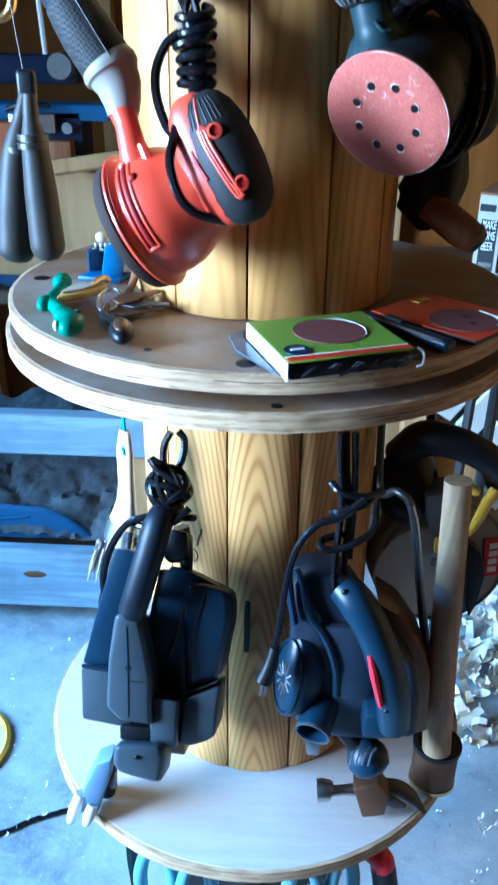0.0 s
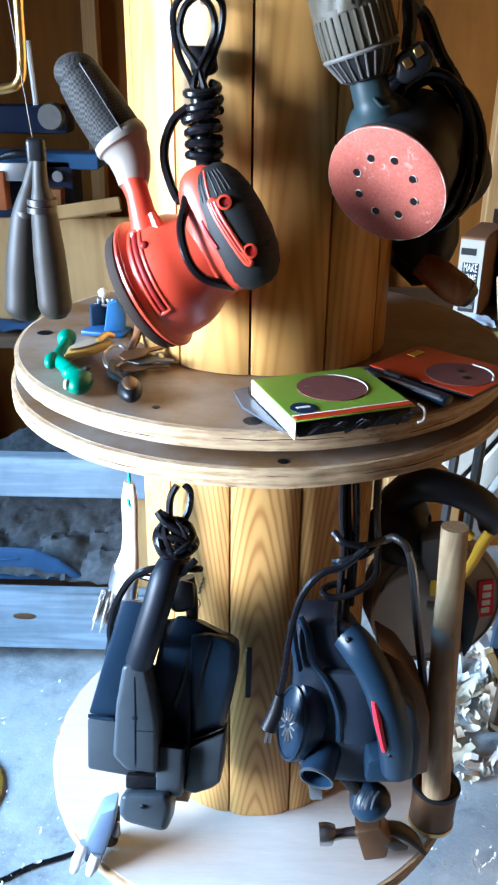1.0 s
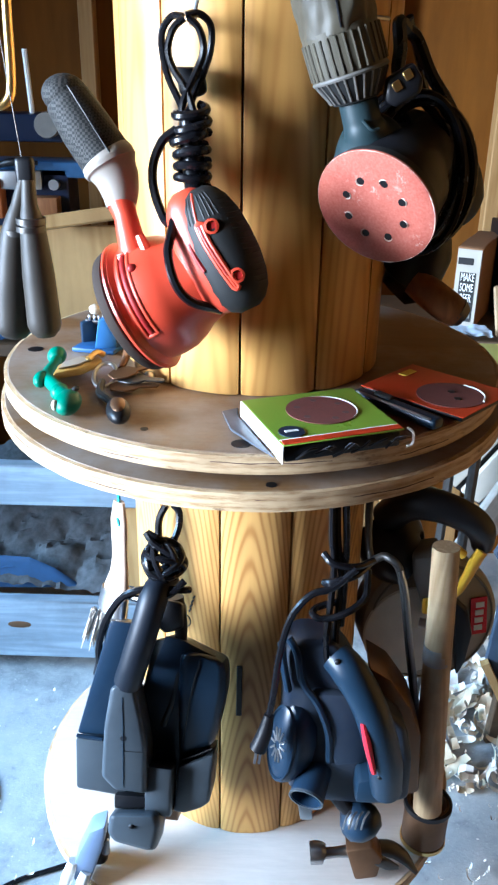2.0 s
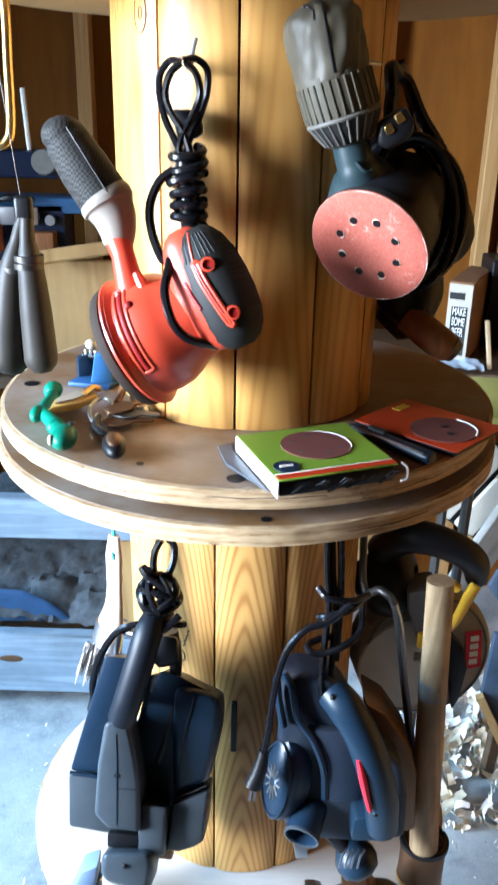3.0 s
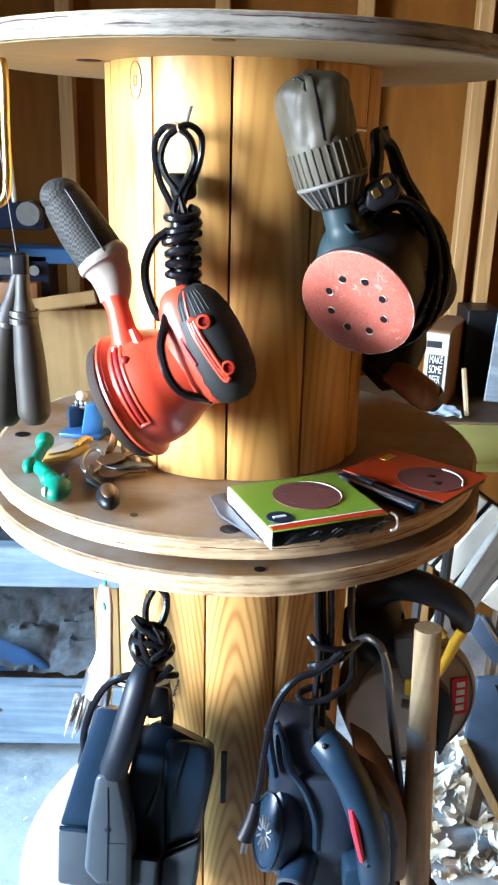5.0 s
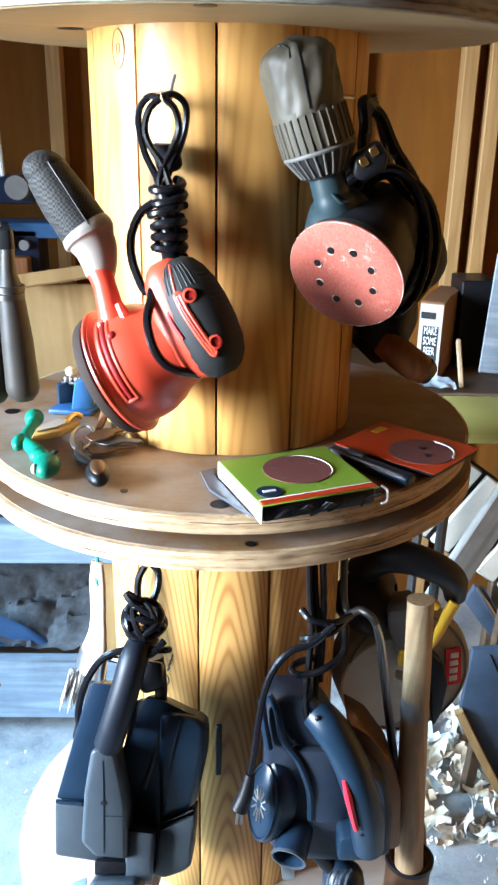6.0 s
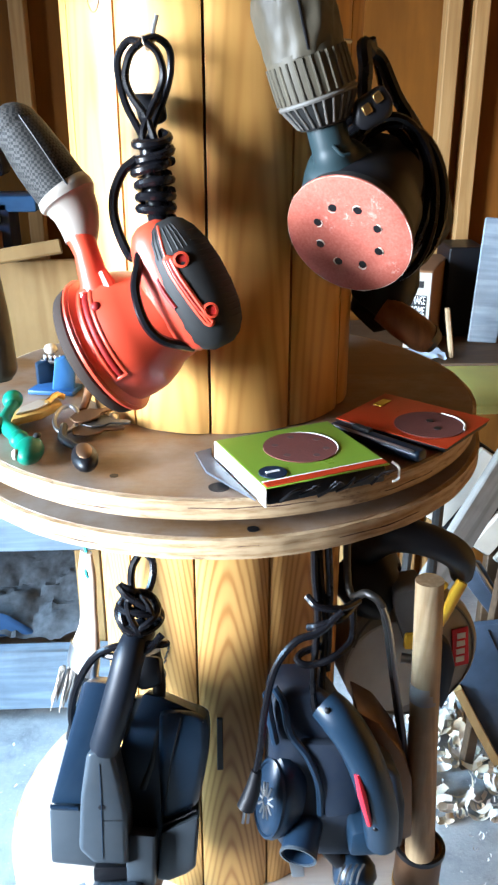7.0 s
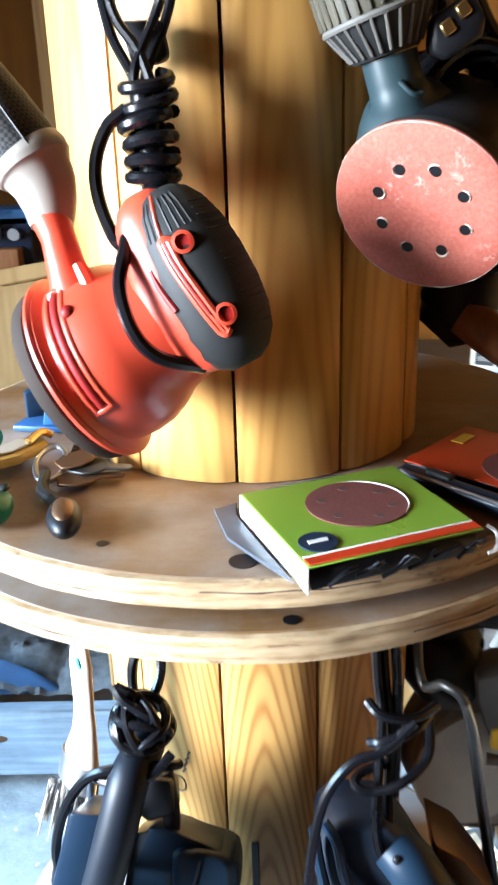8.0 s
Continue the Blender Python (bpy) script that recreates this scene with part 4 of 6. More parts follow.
def key_toy():
    root = thing("key_ring", pose(-0.195, -0.10, Z_MID), "green and yellow fob on a steel key ring with keys", "key ring")
    z = Z_MID
    fob = wpart("green_fob", tube(fresh(), [(-0.228, -0.064, z + 0.010), (-0.226, -0.090, z + 0.008), (-0.224, -0.130, z + 0.008), (-0.205, -0.165, z + 0.009), (-0.184, -0.205, z + 0.010)], [0.008, 0.0065, 0.0075, 0.0080, 0.010], 16), GREEN, root, "green rubber fob")
    wpart("knob", blob(fresh(), (-0.228, -0.066, z + 0.011), 0.0110, 0.015, 0.0105), GREEN, fob)
    wpart("knob", blob(fresh(), (-0.228, -0.140, z + 0.009), 0.0080, 0.016, 0.0085), GREEN, fob)
    wpart("knob", blob(fresh(), (-0.182, -0.212, z + 0.012), 0.0135, 0.022, 0.012), GREEN, fob)
    wpart("knob", blob(fresh(), (-0.199, -0.178, z + 0.010), 0.0095, 0.013, 0.009), GREEN, fob)
    wpart("hole", blob(fresh(), (-0.176, -0.200, z + 0.0225), 0.0038, 0.0055, 0.0022), RUBBER, fob)
    wpart("worn_spot", blob(fresh(), (-0.192, -0.226, z + 0.014), 0.0035, 0.0050, 0.0055), WORN_PAPER, fob)
    tag = wpart("yellow_tag", prism(fresh(), [(-0.213, -0.148), (-0.185, -0.128), (-0.168, -0.098), (-0.176, -0.080), (-0.196, -0.088), (-0.214, -0.118)], z + 0.010, z + 0.019, Matrix(), 0.003), TAG, root, "yellow and cream tag")
    wpart("cream_face", prism(fresh(), [(-0.209, -0.138), (-0.190, -0.124), (-0.178, -0.103), (-0.194, -0.096), (-0.208, -0.118)], z + 0.0195, z + 0.0215, Matrix(), 0.0008, 1), CREAM, tag)
    wpart("crest", tube(fresh(), [(-0.182, -0.108, z + 0.022), (-0.176, -0.090, z + 0.024), (-0.168, -0.086, z + 0.020)], 0.0035, 8), BRASS, tag)
    ring = [(-0.160 + 0.012 * math.cos(a), -0.128 + 0.020 * math.sin(a), z + 0.004 + 0.007 * (1 + math.sin(a))) for a in (2 * math.pi * i / 14 for i in range(15))]
    wpart("ring", tube(fresh(), ring, 0.0024, 8, 3), STEEL, root, "bright steel split ring")
    for k, (x, y, turn) in enumerate(((-0.136, -0.148, 8), (-0.128, -0.134, -14), (-0.140, -0.128, 26))):
        m = pose(x, y, z + 0.005 + 0.004 * k, 4, -3 * k, turn)
        wpart("key", prism(fresh(), [(-0.014, -0.010), (0.0, -0.014), (0.012, -0.010), (0.016, -0.004), (0.036, -0.004), (0.038, 0.0), (0.034, 0.004), (0.016, 0.005), (0.010, 0.012), (-0.006, 0.013), (-0.016, 0.004)], 0.0, 0.0022, m, 0.0005, 1), BRONZE if k != 1 else DARK_STEEL, root, "dull brown key")
    wpart("hinge", blob(fresh(), (-0.112, -0.120, z + 0.008), 0.006, 0.009, 0.006, 12), STEEL, root)
    wpart("chain", tube(fresh(), [(-0.160, -0.145, z + 0.010), (-0.158, -0.168, z + 0.006), (-0.146, -0.186, z + 0.006), (-0.138, -0.200, z + 0.008)], [0.004, 0.005, 0.0045, 0.0035], 8), DARK_STEEL, root)
    wpart("weight", blob(fresh(), (-0.128, -0.228, z + 0.011), 0.0125, 0.026, 0.0105, 24, pose(0, 0, 0, 0, 0, 12)), BLACK, root, "polished dark oval weight")
    wpart("weight_face", blob(fresh(), (-0.128, -0.229, z + 0.0165), 0.0085, 0.019, 0.0062, 20, pose(0, 0, 0, 0, 0, 12)), BRONZE, root)


BRONZE = plain("brown_bronze", (0.20, 0.11, 0.06), 0.4, 0.8, 0.3, 50, 0.1)
key_toy()


def blue_clamp():
    root = thing("blue_clamp", pose(-0.20, 0.02, Z_MID), "small blue plastic clamp with steel screws standing on the shelf", "clamp")
    z = Z_MID
    wpart("foot", prism(fresh(), [(-0.222, -0.020), (-0.168, -0.030), (-0.160, 0.000), (-0.190, 0.016), (-0.214, 0.006)], z, z + 0.006, Matrix(), 0.002), BLUE, root)
    wpart("jaw", prism(fresh(), [(-0.014, 0.0), (0.012, 0.0), (0.014, 0.022), (0.004, 0.040), (-0.008, 0.036)], -0.007, 0.007, pose(-0.180, -0.012, z + 0.004, 90, 0, 10), 0.002), PALE_CLAMP, root, "bright blue jaw")
    wpart("jaw", prism(fresh(), [(-0.020, 0.0), (0.010, 0.0), (0.006, 0.016), (-0.006, 0.030), (-0.020, 0.026)], -0.006, 0.006, pose(-0.196, 0.014, z + 0.004, 90, 0, 24), 0.002), BLUEBLACK, root)
    for k in range(5):
        wpart("tooth", box(fresh(), 0.0028, 0.006, 0.007, pose(-0.203 + 0.0062 * k, 0.006 - 0.001 * k, z + 0.037, 0, 0, 20), 0.0006, 1), STEEL, root)
    wpart("screw", tube(fresh(), [(-0.208, 0.012, z + 0.031), (-0.172, 0.002, z + 0.033)], 0.0036, 10, 2), DARK_STEEL, root)
    wpart("nut", blob(fresh(), (-0.196, 0.010, z + 0.046), 0.0080, 0.0080, 0.0065, 12), CREAM, root)
    wpart("leg", tube(fresh(), [(-0.150, -0.085, z + 0.003), (-0.146, -0.060, z + 0.014), (-0.146, -0.030, z + 0.032), (-0.150, -0.010, z + 0.046)], [0.007, 0.008, 0.008, 0.006], 12, 4, 0.5), BROWN_WOOD, root, "brown wooden lever")


blue_clamp()


def shears():
    """Two grey sleeves of a hanging pair of shears."""
    top = Vector((-0.2344, -0.1050, 1.3423))
    root = thing("hanging_shears", Matrix.Translation(top), "worn grey rubber handles of shears hanging from the top flange", "shears")
    wpart("wire", tube(fresh(), [tuple(top + Vector((-0.02, 0.0, Z_TOP - top.z))), tuple(top + Vector((-0.004, 0.0, 0.03))), tuple(top)], 0.0007, 6), DARK_STEEL, root)
    wpart("pivot", box(fresh(), 0.020, 0.012, 0.030, Matrix.Translation(top), 0.005, 3), BLACK, root, "black pivot block")
    wpart("handle", tube(fresh(), [(-0.2362, -0.1050, 1.3333), (-0.2430, -0.1080, 1.3094), (-0.2508, -0.1100, 1.2758), (-0.2574, -0.1120, 1.2253), (-0.2619, -0.1120, 1.1793), (-0.2639, -0.1120, 1.1685)], [0.007, 0.0085, 0.0155, 0.0190, 0.0205, 0.012], 18), GREY_GRIP, root, "scuffed grey rubber sleeve")
    wpart("handle", tube(fresh(), [(-0.2294, -0.1150, 1.3351), (-0.2295, -0.1180, 1.3117), (-0.2279, -0.1200, 1.2909), (-0.2255, -0.1220, 1.2418), (-0.2238, -0.1220, 1.1870), (-0.2233, -0.1220, 1.1731)], [0.007, 0.0085, 0.0130, 0.0170, 0.0185, 0.011], 18), GREY_GRIP, root, "scuffed grey rubber sleeve")
    for p in [(-0.2288, -0.1200, 1.2958), (-0.2293, -0.1200, 1.2878), (-0.2467, -0.1100, 1.2821)]:
        wpart("collar", lathe(fresh(), [(0.010, -0.003), (0.0155, -0.003), (0.0155, 0.003), (0.010, 0.003)], 16, Matrix.Translation(p), True), DARK_STEEL, root)


GREY_GRIP = plain("scuffed_grey_grip", (0.016, 0.013, 0.010), 0.5, 0, 0.5, 22, 0.5, (0.050, 0.042, 0.034))
shears()


def brass_bar():
    root = thing("hanging_saw_frame", pose(-0.255, -0.05, Z_TOP), "thin brass-coloured saw frame hanging from the top flange", "saw frame")
    wpart("bow", tube(fresh(), [(-0.262, -0.06, Z_TOP + 0.001)] + [(-0.2499, -0.0600, 1.5431), (-0.2511, -0.0600, 1.4829), (-0.2532, -0.0600, 1.4256), (-0.2587, -0.0600, 1.4078), (-0.2726, -0.0600, 1.4014), (-0.3096, -0.0600, 1.3980)], 0.0052, 10), BRASS, root, "bent brass rod")


brass_bar()


def hand_drill():
    root = thing("hand_drill", Matrix.Translation((0.1932, 0.0200, 1.2296)), "black power tool with brown handle hanging behind the reel", "drill")
    wpart("body", tube(fresh(), [(0.2009, -0.0200, 1.2950), (0.1966, -0.0100, 1.2514), (0.1840, 0.0000, 1.2165), (0.1680, 0.0000, 1.1979)], [0.020, 0.034, 0.036, 0.020], 18), BLACK, root)
    wpart("handle", tube(fresh(), [(0.1857, -0.0300, 1.2198), (0.2055, -0.0400, 1.2071), (0.2262, -0.0450, 1.1930), (0.2371, -0.0450, 1.1862)], [0.016, 0.019, 0.019, 0.016], 18), BROWN_WOOD, root, "varnished brown wooden handle")
    wpart("ferrule", tube(fresh(), [(0.2348, -0.0450, 1.1890), (0.2436, -0.0450, 1.1828)], [0.0175, 0.013], 18, 3), DARK_STEEL, root)
    wpart("strap", tube(fresh(), [(0.147, -0.090, 1.490), (0.170, -0.050, 1.440)] + [(0.2001, 0.0000, 1.3777), (0.2079, 0.0000, 1.3318), (0.1999, -0.0200, 1.2916)], 0.004, 8), CORD, root)


hand_drill()

# tools hanging under the middle shelf
Z_UNDER = 1.0625


def belt_sander():
    top = Vector((-0.0820, -0.2150, 1.0171))
    root = thing("belt_sander", Matrix.Translation((top.x, top.y, Z_UNDER)), "slate grey angular belt sander hung by its cord", "sander")
    shell = wpart("side_housing", plate(fresh(), [(-0.143, 0.902), (-0.110, 0.898), (-0.118, 0.856), (-0.128, 0.801), (-0.135, 0.735), (-0.191, 0.739)], -.262, -.185, 0.005, lean=0.72), BLUEBLACK, root, "blue-black sloping side housing")
    wpart("side_cheek", plate(fresh(), [(-0.1915, 0.7375), (-0.130, 0.7305), (-0.134, 0.645), (-0.1965, 0.657)], -.266, -.185, 0.005, lean=0.72), LIT_SLATE, root, "scuffed slate side cheek")
    wpart("edge_strip", tube(fresh(), [(-0.1895, -0.2650, 0.7400), (-0.160, -0.2660, 0.7360)], 0.0022, 6, 2), BLUEBLACK, shell)
    front = wpart("front_cover", plate(fresh(), [(-0.142, 0.838), (-0.128, 0.842), (-0.113, 0.834), (-0.108, 0.794), (-0.104, 0.751), (-0.107, 0.673), (-0.146, 0.678), (-0.161, 0.700), (-0.153, 0.778)], -.290, -.235, 0.006, 3, 0.95, lean=0.72), LIT_SLATE, root, "scuffed grey front cover")
    wpart("seam", tube(fresh(), [(-0.129, -0.2902, 0.820), (-0.130, -0.2904, 0.780), (-0.132, -0.2904, 0.735), (-0.134, -0.2904, 0.690)], 0.0005, 6), BLUEBLACK, front)
    wpart("seam", tube(fresh(), [(-0.131, -0.2904, 0.743), (-0.120, -0.2904, 0.7428), (-0.109, -0.2904, 0.7424)], 0.0004, 6), BLACK, front)
    wpart("screw", lathe(fresh(), [(0, 0.0), (0.0034, 0.0), (0.0036, 0.0006), (0, 0.0008)], 16, along((-0.1305, -0.2900, 0.762), (0, -1, 0))), BLACK, front, "recessed black screw")
    wpart("grip_face", plate(fresh(), [(-0.098, 0.866), (-0.077, 0.866), (-0.080, 0.834), (-0.088, 0.792), (-0.101, 0.736), (-0.118, 0.770), (-0.109, 0.817)], -.247, -.205, 0.003, lean=0.72), LIT_SLATE, root, "pale inner face of the handle loop")
    wpart("inner_wall", plate(fresh(), [(-0.086, 0.872), (-0.064, 0.866), (-0.030, 0.846), (-0.026, 0.800), (-0.040, 0.720), (-0.044, 0.650), (-0.068, 0.632), (-0.117, 0.642), (-0.130, 0.757)], -.248, -.180, 0.004, lean=0.72), BLUEBLACK, root)
    wpart("rear_grip", tube(fresh(), [(-0.0757, -0.2250, 0.9072), (-0.0700, -0.2330, 0.872), (-0.0710, -0.2420, 0.835), (-0.0790, -0.2440, 0.785), (-0.0920, -0.2440, 0.742)], [0.009, 0.0075, 0.0052, 0.0048, 0.0055], 16), BLACK, root, "black rear bar of the handle loop")
    right = wpart("right_housing", plate(fresh(), [(-0.070, 0.860), (-0.047, 0.860), (-0.022, 0.850), (-0.017, 0.838), (-0.0175, 0.805), (-0.024, 0.764), (-0.032, 0.722), (-0.074, 0.700), (-0.074, 0.777)], -.258, -.165, 0.010, 3, 0.97, lean=0.72), BLUEBLACK, root, "blue-black drum housing")
    wpart("right_cheek", plate(fresh(), [(-0.0735, 0.6985), (-0.0315, 0.7205), (-0.0365, 0.644), (-0.0465, 0.634), (-0.067, 0.624), (-0.081, 0.627)], -.268, -.170, 0.004, lean=0.72), LIT_SLATE, root)
    wpart("seam", tube(fresh(), [(-0.0465, -0.2585, 0.848), (-0.0500, -0.2588, 0.832), (-0.0580, -0.2588, 0.796), (-0.0685, -0.2585, 0.722)], 0.0010, 6), BLACK, right)
    wpart("seam", tube(fresh(), [(-0.071, -0.2580, 0.6995), (-0.052, -0.2590, 0.7095), (-0.034, -0.2580, 0.7195)], 0.0010, 6), BLACK, right)
    wpart("lower_block", plate(fresh(), [(-0.110, 0.714), (-0.0775, 0.709), (-0.0815, 0.632), (-0.113, 0.637)], -.282, -.18, 0.004, lean=0.72), LIT_SLATE, root, "slate lower block")
    wpart("handle", tube(fresh(), [(-0.0835, -0.2350, 0.9420), (-0.0935, -0.2620, 0.9350), (-0.1025, -0.2740, 0.9050), (-0.1150, -0.2790, 0.8620), (-0.1245, -0.2760, 0.8300)], [0.0145, 0.0155, 0.0155, 0.0155, 0.0155], 24), HANDLE_DARK, root, "black tube handle")
    wpart("handle_block", plate(fresh(), [(-0.085, 0.918), (-0.066, 0.915), (-0.066, 0.880), (-0.088, 0.872), (-0.097, 0.885)], -.245, -.200, 0.005, lean=0.72), BLACK, root)
    knob = wpart("front_knob", plate(fresh(), [(-0.1513, 0.6545), (-0.0953, 0.6571), (-0.0919, 0.6374), (-0.0969, 0.6002), (-0.1052, 0.5941), (-0.1495, 0.6089), (-0.1556, 0.6234)], -.300, -.240, 0.008, 3, lean=0.72), LIT_SLATE, root, "square grey knob")
    wpart("screw", blob(fresh(), (-0.1251, -0.3010, 0.6374), 0.0036, 0.002, 0.0036, 10), BLACK, knob)
    wpart("neck", plate(fresh(), [(-0.1478, 0.6649), (-0.0973, 0.6627), (-0.0978, 0.6444), (-0.1489, 0.6420)], -.280, -.24, 0.003, lean=0.72), BLACK, root)
    wpart("base_plate", plate(fresh(), [(-0.1063, 0.6186), (-0.0772, 0.6200), (-0.0791, 0.5732), (-0.1033, 0.5761)], -.235, -.19, 0.002, lean=0.72), BRONZE, root)
    # knotted cord
    for line in ([(-0.0851, -0.2150, 1.0171), (-0.0918, -0.2180, 1.0033), (-0.0930, -0.2220, 0.9846), (-0.0873, -0.2320, 0.9696), (-0.0813, -0.2350, 0.9502)],
                 [(-0.0775, -0.2120, 1.0171), (-0.0712, -0.2150, 1.0092), (-0.0720, -0.2220, 0.9923), (-0.0797, -0.2320, 0.9803), (-0.0918, -0.2400, 0.9916), (-0.1027, -0.2380, 0.9970)],
                 [(-0.1039, -0.2380, 0.9969), (-0.0942, -0.2460, 0.9882), (-0.0761, -0.2500, 0.9773), (-0.0649, -0.2450, 0.9571)],
                 [(-0.1593, -0.2500, 0.8223), (-0.1597, -0.2520, 0.8552), (-0.1482, -0.2550, 0.8957), (-0.1277, -0.2580, 0.9292), (-0.1025, -0.2620, 0.9421), (-0.0669, -0.2580, 0.9399), (-0.0580, -0.2500, 0.9349)],
                 [(-0.1261, -0.2500, 0.9253), (-0.1059, -0.2620, 0.9298), (-0.0782, -0.2650, 0.9378), (-0.0622, -0.2550, 0.9494)]):
        wpart("cord", tube(fresh(), line, 0.0040, 8), CORD, root, "black rubber cord, knotted")
    cc = Vector((-0.0853, -0.2400, 0.9639))
    for k in range(7):
        tilt = pose(0, 0, 0, 35 + 50 * math.sin(k * 2.4), 40 * math.cos(k * 1.7), 25 * k)
        r0 = 0.0205 + 0.003 * math.sin(k * 3.1)
        ring = [cc + (tilt @ Vector((r0 * math.cos(a), r0 * math.sin(a) * 1.1, 0.003 * math.sin(2 * a)))) for a in (2 * math.pi * i / 12 for i in range(14))]
        wpart("cord_turn", tube(fresh(), ring, 0.0037, 8, 3), CORD, root)
    wpart("plug", tube(fresh(), [(-0.1565, -0.2480, 0.8445), (-0.1604, -0.2460, 0.8150)], [0.006, 0.009], 10, 3), BLACK, root)
    return root


belt_sander()


def planer():
    top = Vector((0.1002, -0.2050, 1.0187))
    root = thing("power_planer", Matrix.Translation((top.x, top.y, Z_UNDER)), "dark blue power planer with curved handle hung by its cord", "planer")
    body = wpart("body", plate(fresh(), [(0.0478, 0.8540), (0.0632, 0.8678), (0.1016, 0.8661), (0.1209, 0.8449), (0.1450, 0.7974), (0.1740, 0.7652), (0.1929, 0.7472), (0.2036, 0.6969), (0.2050, 0.6310), (0.1439, 0.6226), (0.0874, 0.6257), (0.0586, 0.6432), (0.0460, 0.7081), (0.0468, 0.7853)], -.245, -.165, 0.010, 3, lean=0.3), DUSTY, root, "dusty blue-black plastic body")
    wpart("back_plate", plate(fresh(), [(0.1486, 0.7983), (0.1774, 0.7782), (0.2052, 0.7359), (0.2214, 0.6918), (0.2278, 0.5974), (0.1866, 0.5838)], -.20, -.14, 0.006), BRONZE, root)
    cap = wpart("end_cap", lathe(fresh(), [(0, 0.016), (0.020, 0.016), (0.036, 0.013), (0.045, 0.005), (0.047, -0.006), (0.044, -0.03)], 32, along((0.0530, -0.2440, 0.7210), (-0.80, -0.58, 0.14)) @ Matrix.Diagonal((0.56, 1.25, 0.8, 1))), BLUEBLACK, root, "ribbed motor end cap")
    g = along((0.0530, -0.2440, 0.7210), (-0.80, -0.58, 0.14)) @ Matrix.Diagonal((0.8, 1, 0.8, 1))
    for k in range(12):
        a = 2 * math.pi * k / 12
        wpart("vent_rib", tube(fresh(), [g @ Vector((0.005 * math.cos(a), 0.006 * math.sin(a), 0.0165)), g @ Vector((0.016 * math.cos(a), 0.024 * math.sin(a), 0.0162))], 0.0014, 6, 1), STEEL, cap)
    wpart("cap_rim", lathe(fresh(), [(0.036, 0.008), (0.039, 0.0145), (0.042, 0.0125), (0.042, 0.006)], 40, g @ Matrix.Diagonal((0.70, 1.25, 1, 1))), BLUEBLACK, cap)
    wpart("ridge", tube(fresh(), [(0.0499, -0.2460, 0.8737), (0.0605, -0.2500, 0.8541), (0.0676, -0.2530, 0.8176), (0.0861, -0.2560, 0.7887), (0.0999, -0.2560, 0.7478), (0.1040, -0.2520, 0.7012)], 0.0045, 8), BLUEBLACK, body)
    wpart("ridge", tube(fresh(), [(0.0425, -0.2480, 0.8673), (0.0460, -0.2500, 0.8380), (0.0523, -0.2520, 0.8042)], 0.0045, 8), BLUEBLACK, body)
    wpart("belt_cover", plate(fresh(), [(0.0780, 0.8035), (0.1293, 0.8015), (0.1483, 0.7358), (0.1462, 0.7010), (0.1098, 0.6951), (0.0973, 0.7422)], -.256, -.235, 0.005), DUSTY, body, "dust-covered belt cover")
    wpart("handle", tube(fresh(), [(0.1017, -0.2620, 0.8635), (0.1161, -0.2750, 0.8530), (0.1338, -0.2830, 0.8258), (0.1496, -0.2850, 0.7848), (0.1634, -0.2800, 0.7313), (0.1703, -0.2700, 0.6782)], [0.018, 0.020, 0.0195, 0.0195, 0.0200, 0.0185], 20), HANDLE_BLUE, root, "smooth blue-grey handle")
    wpart("trigger", tube(fresh(), [(0.1318, -0.3000, 0.8041), (0.1383, -0.3030, 0.7771), (0.1488, -0.3000, 0.7338)], [0.003, 0.0045, 0.003], 8), RED, root, "red trigger")
    for p in [(0.1017, -0.2820, 0.8709), (0.1333, -0.2650, 0.8487), (0.1563, -0.2960, 0.7234), (0.1399, -0.2580, 0.6662)]:
        wpart("screw", blob(fresh(), p, 0.0035, 0.003, 0.0035, 10), BLACK, root)
    wpart("foot", plate(fresh(), [(0.1360, 0.6912), (0.1749, 0.7017), (0.1813, 0.6575), (0.1343, 0.6572)], -.275, -.21, 0.006), HANDLE_BLUE, root)
    noz = along((0.0813, -0.2620, 0.6641), (-0.30, -0.88, -0.30))
    wpart("chip_outlet", lathe(fresh(), [(0.0205, -0.075), (0.0205, 0.012), (0.0175, 0.012), (0.0165, -0.03), (0, -0.03)], 28, noz), BLUEBLACK, root, "round open chip outlet")
    wpart("outlet_lip", lathe(fresh(), [(0.0190, 0.010), (0.0212, 0.010), (0.0212, 0.0135), (0.0190, 0.0135)], 28, noz, True), LIT_SLATE, root)
    wpart("bracket", plate(fresh(), [(0.0685, 0.6390), (0.0863, 0.6259), (0.0886, 0.6072), (0.0733, 0.6065)], -.256, -.235, 0.002), STEEL, root)
    # front knob hanging over the lower shelf
    kn = along((0.1489, -0.2400, 0.5913), (0.45, -0.62, -0.64))
    knob = wpart("knob", lathe(fresh(), [(0.010, -0.045), (0.011, -0.030), (0.018, -0.020), (0.0255, -0.006), (0.0265, 0.004), (0.022, 0.016), (0.010, 0.023), (0, 0.024)], 28, kn), BLUEBLACK, root, "round ribbed knob")
    for k in range(4):
        wpart("knob_rib", tube(fresh(), [Vector(p) + Vector((0.0072 * k, 0, 0.0)) for p in [(0.1246, -0.2680, 0.6083), (0.1275, -0.2680, 0.6270), (0.1331, -0.2620, 0.6318)]], 0.0013, 6), STEEL, knob)
    wpart("knob_stem", tube(fresh(), [(0.1143, -0.2250, 0.6241), (0.1241, -0.2320, 0.6158), (0.1355, -0.2380, 0.6057)], 0.010, 10), BLACK, root)
